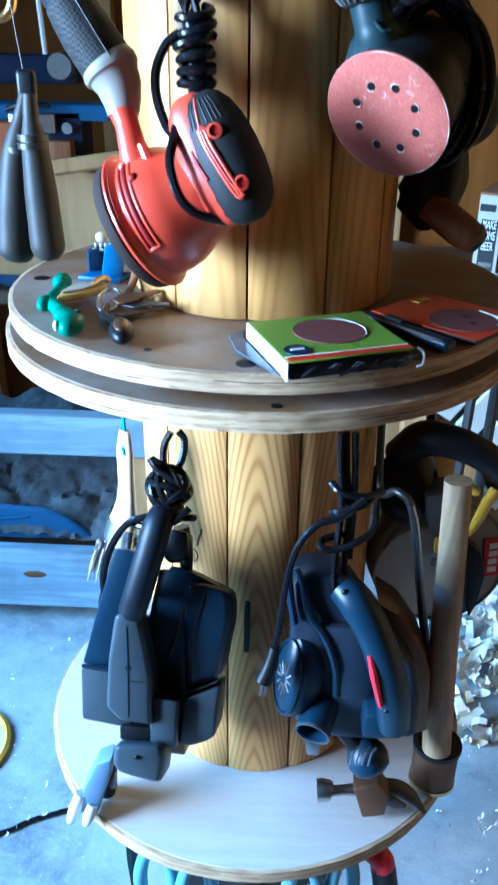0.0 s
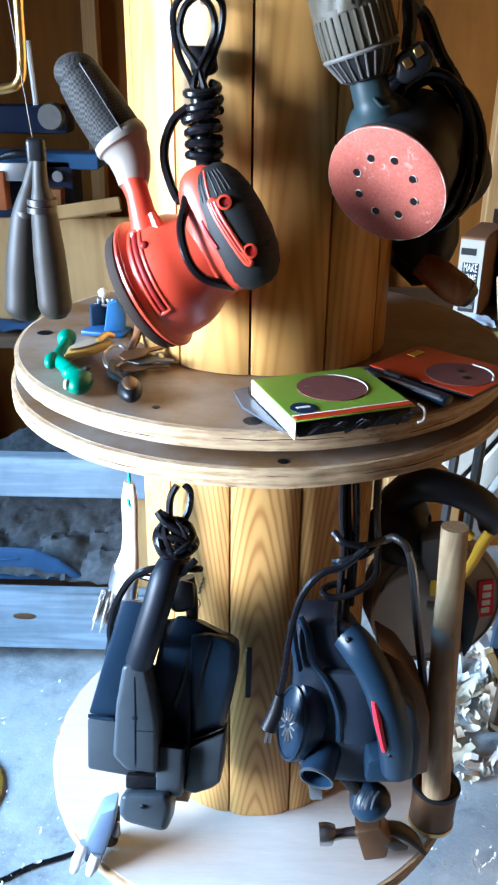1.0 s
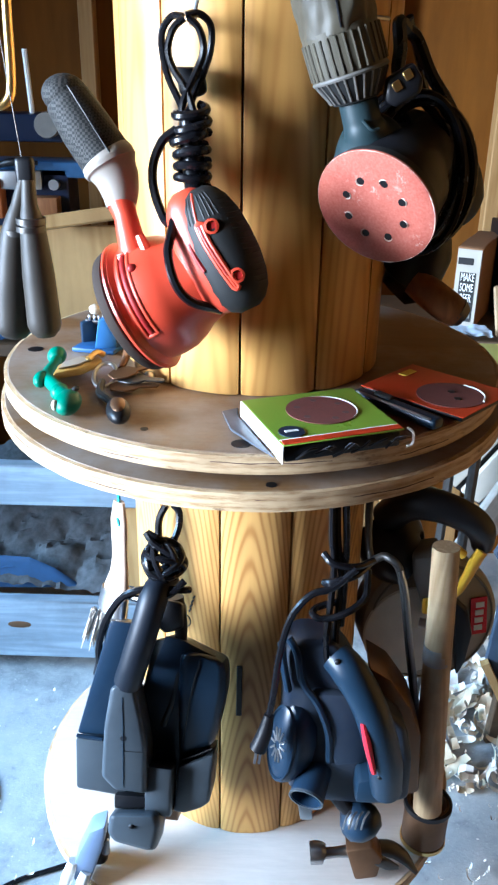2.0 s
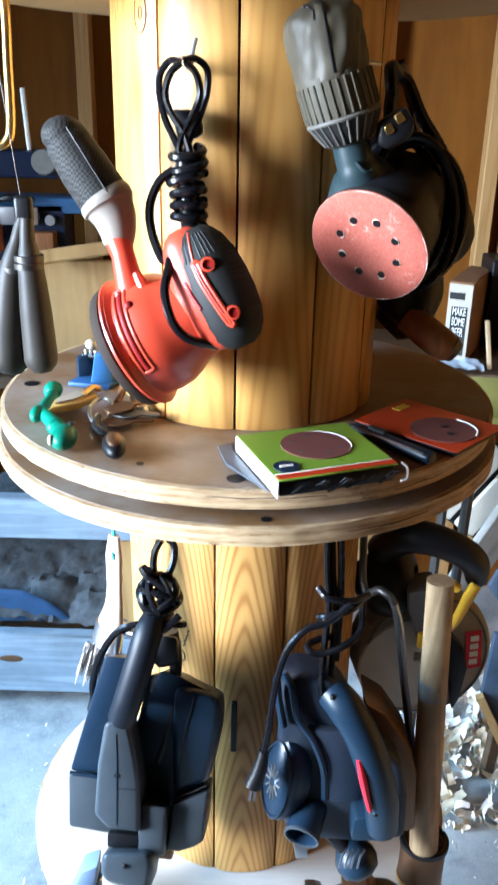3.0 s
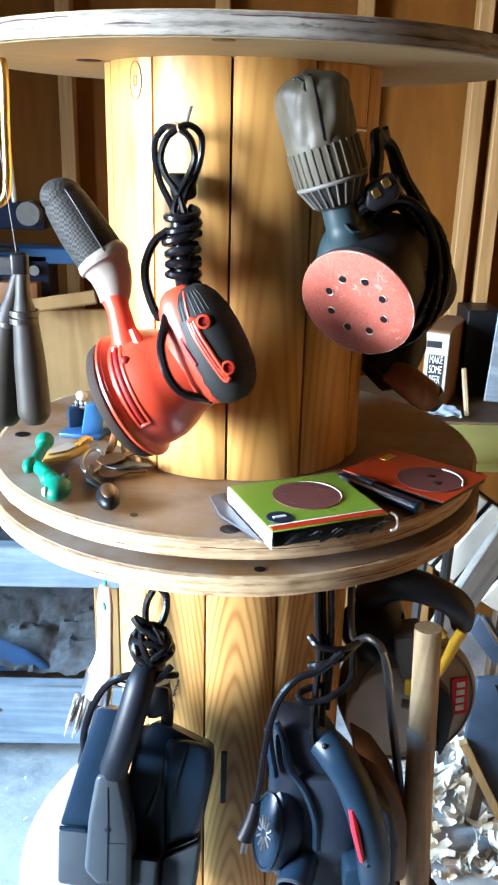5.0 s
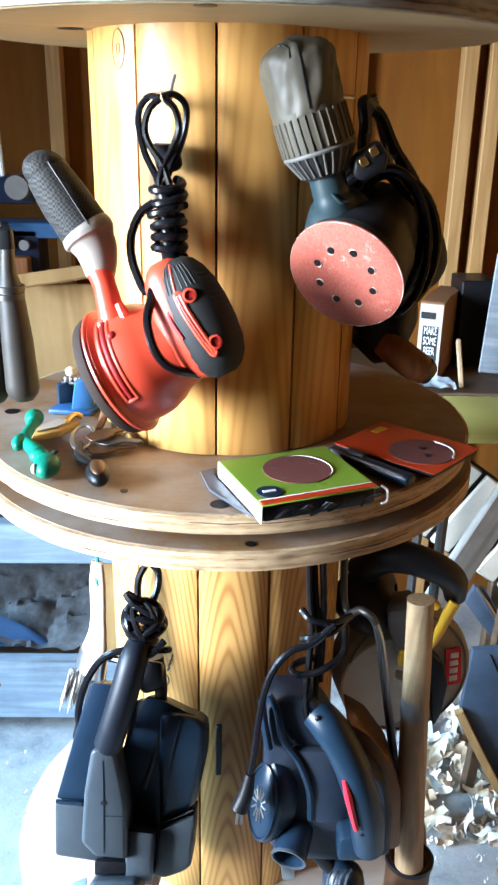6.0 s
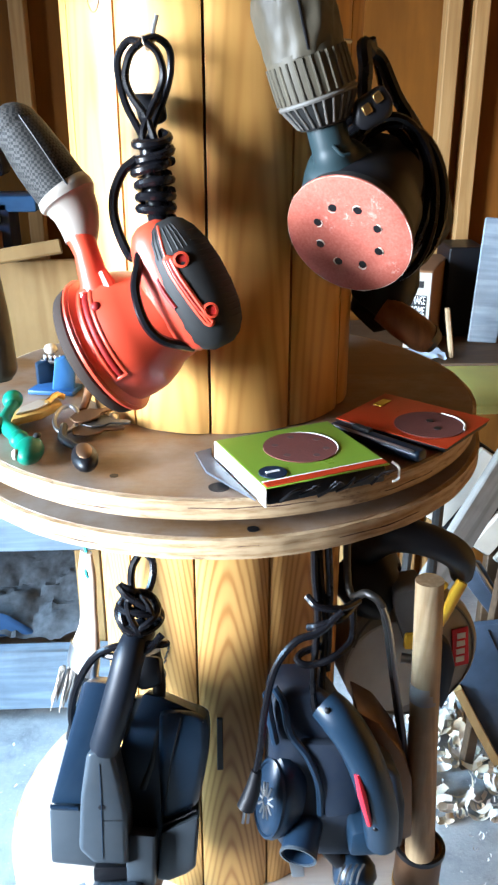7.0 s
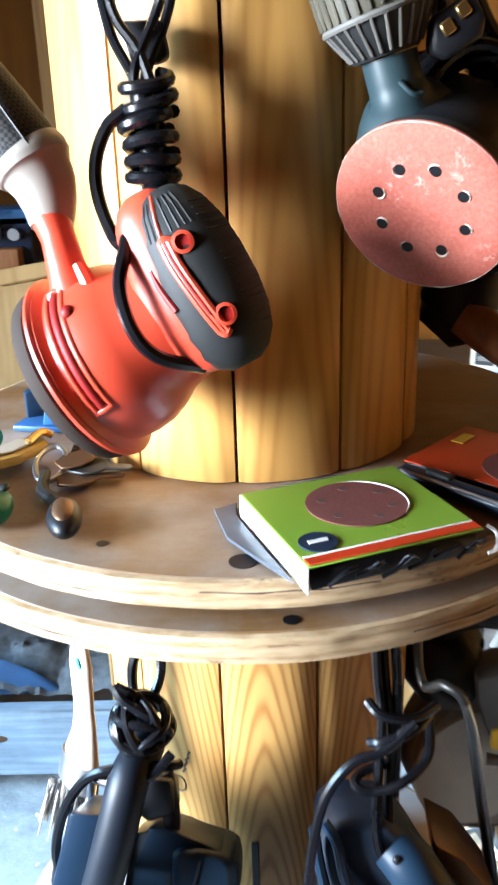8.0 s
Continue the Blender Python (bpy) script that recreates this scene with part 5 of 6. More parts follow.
    # cord: hanging loops, loose turns and the tail with its plug
    for line in ([(0.0930, -0.2050, 1.0185), (0.0940, -0.2100, 0.9835), (0.0978, -0.2150, 0.9435), (0.0959, -0.2220, 0.9035), (0.0920, -0.2400, 0.8631), (0.0964, -0.2500, 0.8399), (0.1105, -0.2450, 0.8222)],
                 [(0.0983, -0.2000, 1.0174), (0.1010, -0.2060, 0.9743), (0.1065, -0.2120, 0.9271), (0.1046, -0.2200, 0.8873), (0.1031, -0.2350, 0.8519)],
                 [(0.1081, -0.2000, 1.0163), (0.1109, -0.2050, 0.9668), (0.1108, -0.2120, 0.9198), (0.1093, -0.2200, 0.8720)],
                 [(0.0847, -0.2250, 0.9694), (0.0952, -0.2360, 0.9638), (0.1202, -0.2320, 0.9579), (0.1405, -0.2150, 0.9558)],
                 [(0.1397, -0.2120, 0.9539), (0.1203, -0.2360, 0.9504), (0.0959, -0.2420, 0.9449), (0.0856, -0.2360, 0.9392)],
                 [(0.1351, -0.2150, 0.9447), (0.1332, -0.2250, 0.9144), (0.1108, -0.2400, 0.9031), (0.0867, -0.2380, 0.8934), (0.0756, -0.2320, 0.8962), (0.0844, -0.2200, 0.8972), (0.1135, -0.2100, 0.8997)],
                 [(0.1198, -0.2360, 0.9575), (0.0959, -0.2460, 0.9403), (0.0719, -0.2500, 0.9328), (0.0515, -0.2560, 0.9072), (0.0407, -0.2620, 0.8627), (0.0353, -0.2680, 0.8131), (0.0305, -0.2720, 0.7827)]):
        wpart("cord", tube(fresh(), line, 0.0040, 8), CORD, root, "blue-black power cord")
    plug = wpart("plug", tube(fresh(), [(0.0310, -0.2720, 0.7860), (0.0265, -0.2750, 0.7624), (0.0194, -0.2780, 0.7417)], [0.0055, 0.0085, 0.010], 12, 4), BLACK, root, "black two-pin plug")
    for k in range(2):
        wpart("pin", tube(fresh(), [Vector(p) + Vector((0.005 * k, 0, 0)) for p in [(0.0181, -0.2800, 0.7435), (0.0159, -0.2820, 0.7235)]], 0.0016, 6, 1), STEEL, plug)
    return root


DUSTY = plain("dusty_blue_plastic", (0.030, 0.036, 0.047), 0.48, 0, 0.6, 55, 0.3, (0.006, 0.016, 0.038))
HANDLE_BLUE = plain("blue_grey_plastic", (0.010, 0.024, 0.044), 0.34, 0, 0.25, 40, 0.06)
planer()
screw_hook(-0.086, -0.214, Z_UNDER + 0.006, 30, True)
screw_hook(0.112, -0.204, Z_UNDER + 0.006, -20, True)


def paint_brush():
    top = Vector((-0.1433, -0.1600, 0.9889))
    root = thing("paint_brush", Matrix.Translation((top.x, top.y, Z_UNDER)), "pale wooden paint brush hanging on teal string", "brush")
    wpart("string", tube(fresh(), [(top.x - 0.004, top.y, Z_UNDER)] + [(-0.1461, -0.1600, 0.9845), (-0.1464, -0.1700, 0.9715), (-0.1428, -0.1700, 0.9642), (-0.1416, -0.1650, 0.9799)], 0.0022, 6), STRING, root, "teal string loop")
    wpart("handle", tube(fresh(), [(-0.1459, -0.1600, 0.9903), (-0.1466, -0.1630, 0.9639), (-0.1472, -0.1660, 0.9239), (-0.1488, -0.1680, 0.8978), (-0.1537, -0.1700, 0.8712)], [0.0042, 0.0066, 0.0060, 0.0072, 0.0105], 18, 5, 2.1), BRUSH_WOOD, root, "pale varnished handle")
    wpart("ferrule", tube(fresh(), [(-0.1543, -0.1700, 0.8736), (-0.1599, -0.1720, 0.8481)], [0.0110, 0.0116], 18, 3, 2.1), STEEL, root)
    for k in range(64):
        a = random.uniform(-1, 1)
        base = Vector((-0.1612, -0.1720, 0.8505)) + Vector((a * 0.022, random.uniform(-0.006, 0.006), 0))
        tip = Vector((-0.1731, -0.1740, 0.7991)) + Vector((a * 0.026, random.uniform(-0.010, 0.010), random.uniform(-0.006, 0.012)))
        wpart("bristle", tube(fresh(), [base, base.lerp(tip, 0.5) + Vector((0, -0.002, 0)), tip], [0.0014, 0.0013, 0.0005], 5, 2), BRISTLE if k % 3 else DUSTY_RIB, root)


STRING = plain("teal_string", (0.05, 0.40, 0.45), 0.7, 0, 0.2, 60, 0.1)
BRISTLE = plain("pale_bristle", (0.62, 0.56, 0.50), 0.7, 0, 0.3, 60, 0.1)
paint_brush()


def bent_rod():
    root = thing("bent_steel_rod", pose(0.19, -0.12, Z_UNDER), "bent steel rod hanging beside the wooden handle", "rod")
    wpart("rod", tube(fresh(), [(0.150, -0.06, Z_UNDER)] + [(0.1518, -0.0900, 0.8955), (0.1690, -0.1200, 0.9021), (0.1835, -0.1300, 0.8942), (0.1930, -0.1320, 0.8616), (0.2048, -0.1360, 0.7885), (0.2164, -0.1400, 0.7206), (0.2261, -0.1420, 0.6619)], 0.0050, 10), DARK_STEEL, root)
    wpart("sleeve", tube(fresh(), [(0.1861, -0.1330, 0.8906), (0.1955, -0.1350, 0.8595), (0.2072, -0.1390, 0.7861), (0.2194, -0.1430, 0.7180), (0.2285, -0.1450, 0.6619)], 0.0036, 10), STEEL, root, "bright worn edge of the rod")


bent_rod()


def upturned_hammer():
    root = thing("upturned_hammer", pose(0.255, -0.14, Z_LOW), "long wooden hammer handle standing head down on the shelf", "hammer")
    wpart("handle", tube(fresh(), [(0.2502, -0.1650, 0.5335), (0.2450, -0.1620, 0.6188), (0.2399, -0.1570, 0.7447), (0.2371, -0.1520, 0.8438), (0.2340, -0.1470, 0.9347)], [0.0190, 0.0190, 0.0176, 0.0168, 0.0162], 22, 5), HANDLE_WOOD, root, "worn round ash handle")
    wpart("paint_band", tube(fresh(), [(0.2384, -0.1555, 0.7744), (0.2378, -0.1540, 0.7981)], [0.0178, 0.0176], 22, 2), PAINT, root, "faded blue-grey paint band")
    m = along((0.2530, -0.150, Z_LOW), (0.02, 0.01, 1))
    wpart("head", lathe(fresh(), [(0, 0.0), (0.027, 0.0), (0.030, 0.003), (0.0305, 0.062), (0.0290, 0.068), (0.0250, 0.068), (0.0245, 0.050), (0, 0.050)], 32, m), BRONZE, root, "rusty brown cylindrical head")
    wpart("head_rim", lathe(fresh(), [(0.0305, 0.062), (0.033, 0.063), (0.033, 0.070), (0.0290, 0.071)], 32, m, True), BLACK, root)
    wpart("base_ring", lathe(fresh(), [(0.0300, 0.0), (0.0315, 0.0), (0.0315, 0.006), (0.0300, 0.006)], 32, m, True), BRASS, root)


PAINT = plain("faded_blue_paint", (0.17, 0.22, 0.28), 0.6, 0, 0.5, 30, 0.2, (0.40, 0.31, 0.21))
upturned_hammer()


def claw_hammer():
    z = Z_LOW
    root = thing("claw_hammer", pose(0.16, -0.20, z), "steel claw hammer, its red handle down through the shelf", "hammer")
    wpart("poll", tube(fresh(), [(0.0917, -0.2150, 0.5009), (0.1012, -0.2150, 0.5017), (0.1087, -0.2150, 0.5001)], [0.0145, 0.0150, 0.0135], 20, 2), STEEL, root, "bright hammer face")
    wpart("neck", tube(fresh(), [(0.1080, -0.2150, 0.5001), (0.1235, -0.2130, 0.5010), (0.1436, -0.2100, 0.5012)], [0.0075, 0.0068, 0.0085], 14, 3), STEEL, root)
    wpart("cheek", plate(fresh(), [(0.1369, 0.5199), (0.1704, 0.5296), (0.1853, 0.5080), (0.1808, 0.4739), (0.1515, 0.4673)], -.228, -.196, 0.004), BRONZE, root, "rusty brown cheek")
    wpart("claw", tube(fresh(), [(0.1733, -0.2050, 0.5039), (0.1988, -0.2000, 0.4959), (0.2189, -0.2000, 0.4804), (0.2370, -0.2050, 0.4576)], [0.010, 0.011, 0.009, 0.003], 12, 4, 0.5), DARK_STEEL, root, "dark split claw")
    wpart("claw", tube(fresh(), [(0.1763, -0.2220, 0.5030), (0.1926, -0.2250, 0.4973), (0.2069, -0.2280, 0.4957)], [0.008, 0.007, 0.002], 10, 4, 0.5), DARK_STEEL, root)
    wpart("handle_end", tube(fresh(), [(0.1491, -0.2050, 0.5105), (0.1750, -0.2050, 0.5187)], 0.009, 12, 2), RED, root)
    wpart("handle", tube(fresh(), [(0.150, -0.226, 0.4375), (0.152, -0.229, 0.425)] + [(0.1802, -0.2360, 0.4038), (0.1841, -0.2380, 0.3899)], [0.009, 0.012, 0.0165, 0.0165], 16, 4), RED, root, "red rubber grip")
    wpart("grip", tube(fresh(), [(0.1840, -0.2380, 0.3921), (0.1929, -0.2380, 0.3384), (0.2036, -0.2380, 0.2663), (0.2156, -0.2380, 0.1634)], [0.0168, 0.0172, 0.0172, 0.0165], 16, 4), RUBBER, root, "black lower grip")


claw_hammer()


def spring_clamp():
    root = thing("spring_clamp", pose(-0.235, -0.21, Z_LOW), "blue-grey clamp with white tips gripping the lower shelf", "clamp")
    wpart("jaw", plate(fresh(), [(-0.1915, 0.5587), (-0.1704, 0.5701), (-0.1741, 0.5348), (-0.1986, 0.4596), (-0.2176, 0.4689), (-0.2131, 0.5062)], -.245, -.215, 0.004), CLAMP_BLUE, root, "blue-grey moulded jaw")
    wpart("arm", tube(fresh(), [(-0.1820, -0.2100, 0.5271), (-0.1922, -0.2000, 0.4621), (-0.2047, -0.2000, 0.4167)], [0.010, 0.012, 0.008], 12), BLACK, root)
    wpart("tip", tube(fresh(), [(-0.2161, -0.2400, 0.5013), (-0.2252, -0.2450, 0.4750), (-0.2321, -0.2480, 0.4567)], [0.007, 0.0085, 0.005], 12), WHITE, root, "white plastic tip")
    wpart("tip", tube(fresh(), [(-0.1996, -0.2450, 0.4876), (-0.2049, -0.2500, 0.4720), (-0.2100, -0.2520, 0.4580)], [0.007, 0.0085, 0.005], 12), WHITE, root, "white plastic tip")
    wpart("pin", tube(fresh(), [(-0.1738, -0.2200, 0.5180), (-0.1777, -0.2220, 0.4971)], [0.002, 0.006], 8, 2), STEEL, root)


CLAMP_BLUE = plain("blue_grey_clamp", (0.16, 0.22, 0.34), 0.45, 0, 0.2, 40, 0.06)
spring_clamp()


def pliers_pair(px):
    """Rubber-sleeved handles below the lower shelf."""
    x, y = px
    root = thing("hanging_pliers", pose(x, y, Z_LOW - 0.022), "pale blue rubber handles of pliers hanging under the shelf", "pliers", "pliers under the shelf")
    for s in (-1, 1):
        part("handle", tube(fresh(), [(s * 0.004, 0, 0.0), (s * 0.014, 0, -0.020), (s * 0.022, 0, -0.060), (s * 0.020, 0, -0.120), (s * 0.012, 0, -0.150)], [0.007, 0.0085, 0.0095, 0.0095, 0.007], 12), PALE_BLUE, root, "pale blue sleeve")
    part("joint", blob(fresh(), (0, 0, 0.004), 0.012, 0.007, 0.012, 12), DARK_STEEL, root)
    return root


first_pliers = pliers_pair((-0.118, -0.262))
copy_thing(first_pliers, pose(-0.063, -0.280, Z_LOW - 0.022, 0, 0, 25))
copy_thing(first_pliers, pose(0.078, -0.278, Z_LOW - 0.022, 0, 0, -8))
copy_thing(first_pliers, pose(0.128, -0.262, Z_LOW - 0.022, 0, 0, 40))


def dark_strap():
    root = thing("hanging_file", pose(-0.155, -0.245, Z_LOW - 0.022), "dark flat file hanging under the lower shelf", "file")
    part("blade", tube(fresh(), [(0, 0, 0.002), (0.002, 0, -0.05), (0.008, 0, -0.12), (0.012, 0, -0.2)], [0.006, 0.009, 0.011, 0.008], 8, 4, 0.35), DARK_STEEL, root)


dark_strap()


def circular_saw():
    c = Vector((0.2538, -0.0200, 0.7414))
    root = thing("circular_saw", Matrix.Translation((c.x, c.y, Z_UNDER)), "dusty grey circular saw with yellow lever and black handle", "circular saw")
    f = along(c, (0.18, -0.98, 0.10))
    guard = wpart("blade_guard", lathe(fresh(), [(0.030, 0.012), (0.085, 0.012), (0.096, 0.006), (0.099, -0.006), (0.097, -0.040), (0.080, -0.044), (0, -0.044)], 56, f), GUARD, root, "dusty grey metal blade guard")
    wpart("guard_lip", lathe(fresh(), [(0.0865, 0.0125), (0.0885, 0.0135), (0.0905, 0.0115)], 56, f), DUSTY_RIB, guard)
    wpart("blade", lathe(fresh(), [(0, 0.010), (0.066, 0.010), (0.068, 0.008), (0.066, 0.006)], 48, f @ pose(-0.030, -0.012, 0.004)), PALE_STEEL, root, "pale steel saw blade")
    wpart("motor_mount", plate(fresh(), [(0.2790, 0.7925), (0.3007, 0.7695), (0.3095, 0.7366), (0.3048, 0.6883), (0.2960, 0.6635), (0.2895, 0.6980)], -.052, -.03, 0.004), BLACK, root)
    label = wpart("label", box(fresh(), 0.024, 0.002, 0.058, f @ pose(0.068, 0.004, 0.0135, 90, 0, 0) @ pose(0, 0, 0, 0, 4, 0), 0.0005, 1), RED, guard, "red label plate")
    for k in range(4):
        wpart("label_bar", box(fresh(), 0.012, 0.0012, 0.008, f @ pose(0.068, 0.004, 0.0150, 90, 0, 0) @ pose(0, 0, 0.018 - 0.012 * k, 0, 4, 0), 0, 1), WHITE, label)
    wpart("handle", tube(fresh(), [(0.1860, 0.0000, 0.8894), (0.2094, -0.0300, 0.9283), (0.2436, -0.0450, 0.9327), (0.2809, -0.0500, 0.9190), (0.3012, -0.0450, 0.8992), (0.3103, -0.0300, 0.8684)], [0.022, 0.024, 0.0215, 0.020, 0.019, 0.015], 20), BLACK, root, "thick black rubber handle")
    wpart("motor", tube(fresh(), [(0.1913, 0.0200, 0.8505), (0.2037, -0.0100, 0.8372), (0.2264, -0.0200, 0.8255)], [0.05, 0.045, 0.03], 20), BLACK, root)
    wpart("motor_block", plate(fresh(), [(0.2158, 0.8611), (0.2549, 0.8685), (0.2645, 0.8038), (0.2544, 0.7573), (0.2348, 0.7852), (0.2189, 0.8308)], -.06, -.01, 0.006), DUSTY2, root)
    wpart("yellow_lever", tube(fresh(), [(0.3038, -0.0550, 0.8726), (0.2962, -0.0580, 0.8596), (0.2870, -0.0600, 0.8345), (0.2785, -0.0600, 0.8121), (0.2673, -0.0600, 0.8013)], [0.010, 0.0105, 0.009, 0.007, 0.004], 12, 4, 0.7), YELLOW, root, "yellow plastic lever")
    wpart("yellow_arm", tube(fresh(), [(0.2482, -0.0620, 0.8835), (0.2636, -0.0600, 0.8823), (0.2798, -0.0600, 0.8695)], 0.0060, 10), YELLOW, root)
    wpart("yellow_tab", box(fresh(), 0.018, 0.010, 0.024, Matrix.Translation((0.2431, -0.0600, 0.7893)), 0.003), YELLOW, root)
    wpart("bolt", tube(fresh(), [(0.2346, -0.0500, 0.7542), (0.2509, -0.0550, 0.7533)], 0.007, 10, 2), STEEL, root)
    wpart("hanger", tube(fresh(), [(c.x - 0.03, c.y + 0.01, Z_UNDER + 0.0005)] + [(0.2195, -0.0100, 0.9387), (0.2169, -0.0300, 0.9283)], 0.006, 8), CORD, root)


DUSTY2 = plain("dusty_dark_grey", (0.12, 0.115, 0.11), 0.6, 0, 0.4, 25, 0.2)
PALE_STEEL = plain("pale_steel", (0.62, 0.58, 0.50), 0.45, 0.6, 0.3, 25, 0.15)
circular_saw()

# the lower reel stands on a post
post = thing("steel_post", pose(0, 0.02, 0), "dark steel post on a round foot under the reel", "post")
part("tube", lathe(fresh(), [(0.03, 0.0), (0.03, Z_LOW - 0.022)], 20), DARK_STEEL, post)
part("foot", lathe(fresh(), [(0, 0.0), (0.14, 0.0), (0.14, 0.008), (0.03, 0.012)], 40), DARK_STEEL, post)


# open cracks between the veneers of the flange edges
for owner, rr, zz, spans in ((upper_reel, 0.2993, Z_MID - 0.022, ((-146, -128, 0.012), (-118, -108, 0.006), (-96, -74, 0.013), (-60, -47, 0.007))),
                             (lower_reel, 0.3063, 1.0625, ((-152, -138, 0.013), (-121, -112, 0.008), (-88, -83, 0.014), (-70, -52, 0.010))),
                             (upper_reel, 0.3003, Z_TOP, ((-140, -118, 0.015), (-112, -104, 0.009), (-92, -70, 0.016), (-66, -54, 0.008)))):
    for a0, a1, h in spans:
        line, size = [], []
        for i in range(13):
            a = radians(a0 + (a1 - a0) * i / 12)
            wob = noise.noise(Vector((a * 9, h * 100, zz)))
            line.append((rr * math.cos(a), rr * math.sin(a), zz + h + 0.0016 * wob))
            size.append(0.0003 + 0.0012 * abs(wob) * math.sin(math.pi * i / 12))
        wpart("crack", tube(fresh(), line, size, 6, 2), BRONZE_DARK, owner, "dark open crack in the plywood edge")


# marks on the staves
for r0 in (0.0030, 0.0105):
    ring = []
    for i in range(21):
        a = 2 * math.pi * i / 20
        az = radians(-134.7) + r0 * 0.85 / 0.152 * math.cos(a)
        ring.append((0.1521 * math.cos(az), 0.1521 * math.sin(az), 1.528 + r0 * 1.7 * math.sin(a)))
    wpart("knot_ring", tube(fresh(), ring, 0.0005, 6, 1), BROWN_WOOD, upper_reel, "brown ring of a knot")
wpart("dark_slot", plate(fresh(), [(-0.0098, 0.7548), (-0.0026, 0.7551), (-0.0030, 0.6766), (-0.0104, 0.6763)], -.1575, -.140, 0.001, 1), BLACK, lower_reel, "dark narrow slot burnt into the wood")
for az, z, size in ((-117.0, 0.826, 0.006), (-116.4, 0.833, 0.007), (-115.6, 0.840, 0.006), (-114.8, 0.847, 0.005)):
    wpart("ink_mark", box(fresh(), 0.0022, 0.0014, size, Matrix.Rotation(radians(az), 4, 'Z') @ pose(0.1532, 0, z, 0, 0, 90) @ pose(0, 0, 0, 0, 28, 0), 0, 1), DARK_STEEL, lower_reel)
stamp = []
for i in range(17):
    a = 2 * math.pi * i / 16
    az = radians(-119.2) + 0.0062 / 0.153 * math.cos(a)
    stamp.append((0.1532 * math.cos(az), 0.1532 * math.sin(az), 0.808 + 0.0085 * math.sin(a)))
wpart("ink_ring", tube(fresh(), stamp, 0.0008, 6, 1), DARK_STEEL, lower_reel, "faded stamped ring")


# the back of the shed
def stud(x, y, wide, deep, z0=0.0, z1=2.6):
    root = part("wall_stud", box(fresh(), wide, deep, z1 - z0, Matrix(), 0.003, 1), STUD, None, "", pose(x, y, (z0 + z1) / 2), False)
    return tagged(root, "pale bare pine wall stud", "stud", kind="structure")


for sx in (-1.25, -0.85, -0.452, -0.055, 0.302, 0.600, 0.668, 1.05, 1.45):
    stud(sx, 1.325, 0.038, 0.05)
slab("wall_rail", 4.6, 0.045, 0.09, -0.5, 1.322, 1.93, STUD, "pine rail nailed between the studs", "wall rail")


def bench(name, x0, x1, y0, y1, z, material, label):
    root = thing(name, pose((x0 + x1) / 2, (y0 + y1) / 2, 0), label, "bench")
    wpart("top", box(fresh(), x1 - x0, y1 - y0, 0.035, pose((x0 + x1) / 2, (y0 + y1) / 2, z - 0.0175), 0.004, 1), material, root)
    for x in (x0 + 0.05, x1 - 0.05):
        for y in (y0 + 0.05, y1 - 0.05):
            wpart("leg", box(fresh(), 0.06, 0.06, z - 0.035, pose(x, y, (z - 0.035) / 2), 0.004, 1), STUD, root)
    return root


bench("work_bench", 0.30, 1.70, 0.88, 1.29, 0.86, BENCH_WOOD, "dark cluttered wooden bench along the shed wall")
bench("work_bench", -1.75, -0.22, 0.88, 1.29, 0.83, BENCH_WOOD, "wooden bench with blue cloth along the shed wall")


def lettering(text, size, m, material, parent):
    """Raised block letters as one mesh."""
    curve = bpy.data.curves.new("letters", 'FONT')
    curve.body, curve.size, curve.extrude, curve.align_x = text, size, 0.0004, 'CENTER'
    source = bpy.data.objects.new("letters", curve)
    bpy.context.collection.objects.link(source)
    me = bpy.data.meshes.new_from_object(source.evaluated_get(bpy.context.evaluated_depsgraph_get()))
    bpy.data.objects.remove(source)
    bm = fresh()
    bm.from_mesh(me)
    bpy.data.meshes.remove(me)
    bmesh.ops.transform(bm, matrix=m, verts=bm.verts)
    return wpart("lettering", bm, material, parent, "white block letters", False)


def carton():
    root = thing("carton", pose(0.525, 1.06, 0.86), "brown cardboard carton with pale printed end on the bench", "box")
    m = pose(0.484, 0.985, 0.865, 0, 0, -24)
    body = wpart("body", box(fresh(), 0.060, 0.230, 0.190, m @ pose(0.0, 0.115, 0.095), 0.002, 1), CARDBOARD, root)
    end = wpart("end_panel", box(fresh(), 0.056, 0.002, 0.184, m @ pose(0, -0.0012, 0.094), 0.0006, 1), CREAM, root, "pale printed end panel")
    wpart("slot", box(fresh(), 0.036, 0.002, 0.016, m @ pose(-0.007, -0.0026, 0.158), 0.0005, 1), BLACK, end)
    wpart("dark_print", box(fresh(), 0.038, 0.002, 0.118, m @ pose(0.001, -0.0026, 0.073), 0.0005, 1), RUBBER, end)
    for k, word in enumerate(("MAKE", "SOME", "BEER")):
        lettering(word, 0.0125, m @ pose(0.001, -0.0040, 0.112 - 0.025 * k, 90, 0, 0) @ Matrix.Diagonal((1.0, 2.2, 1, 1)), WHITE, end)
    wpart("print_bar", box(fresh(), 0.030, 0.002, 0.010, m @ pose(0.001, -0.0030, 0.028), 0, 1), DUSTY_RIB, end)
    wpart("flap", box(fresh(), 0.056, 0.10, 0.002, m @ pose(0.0, 0.06, 0.1915, 2, 0, 0), 0.0006, 1), CARDBOARD, body)


carton()


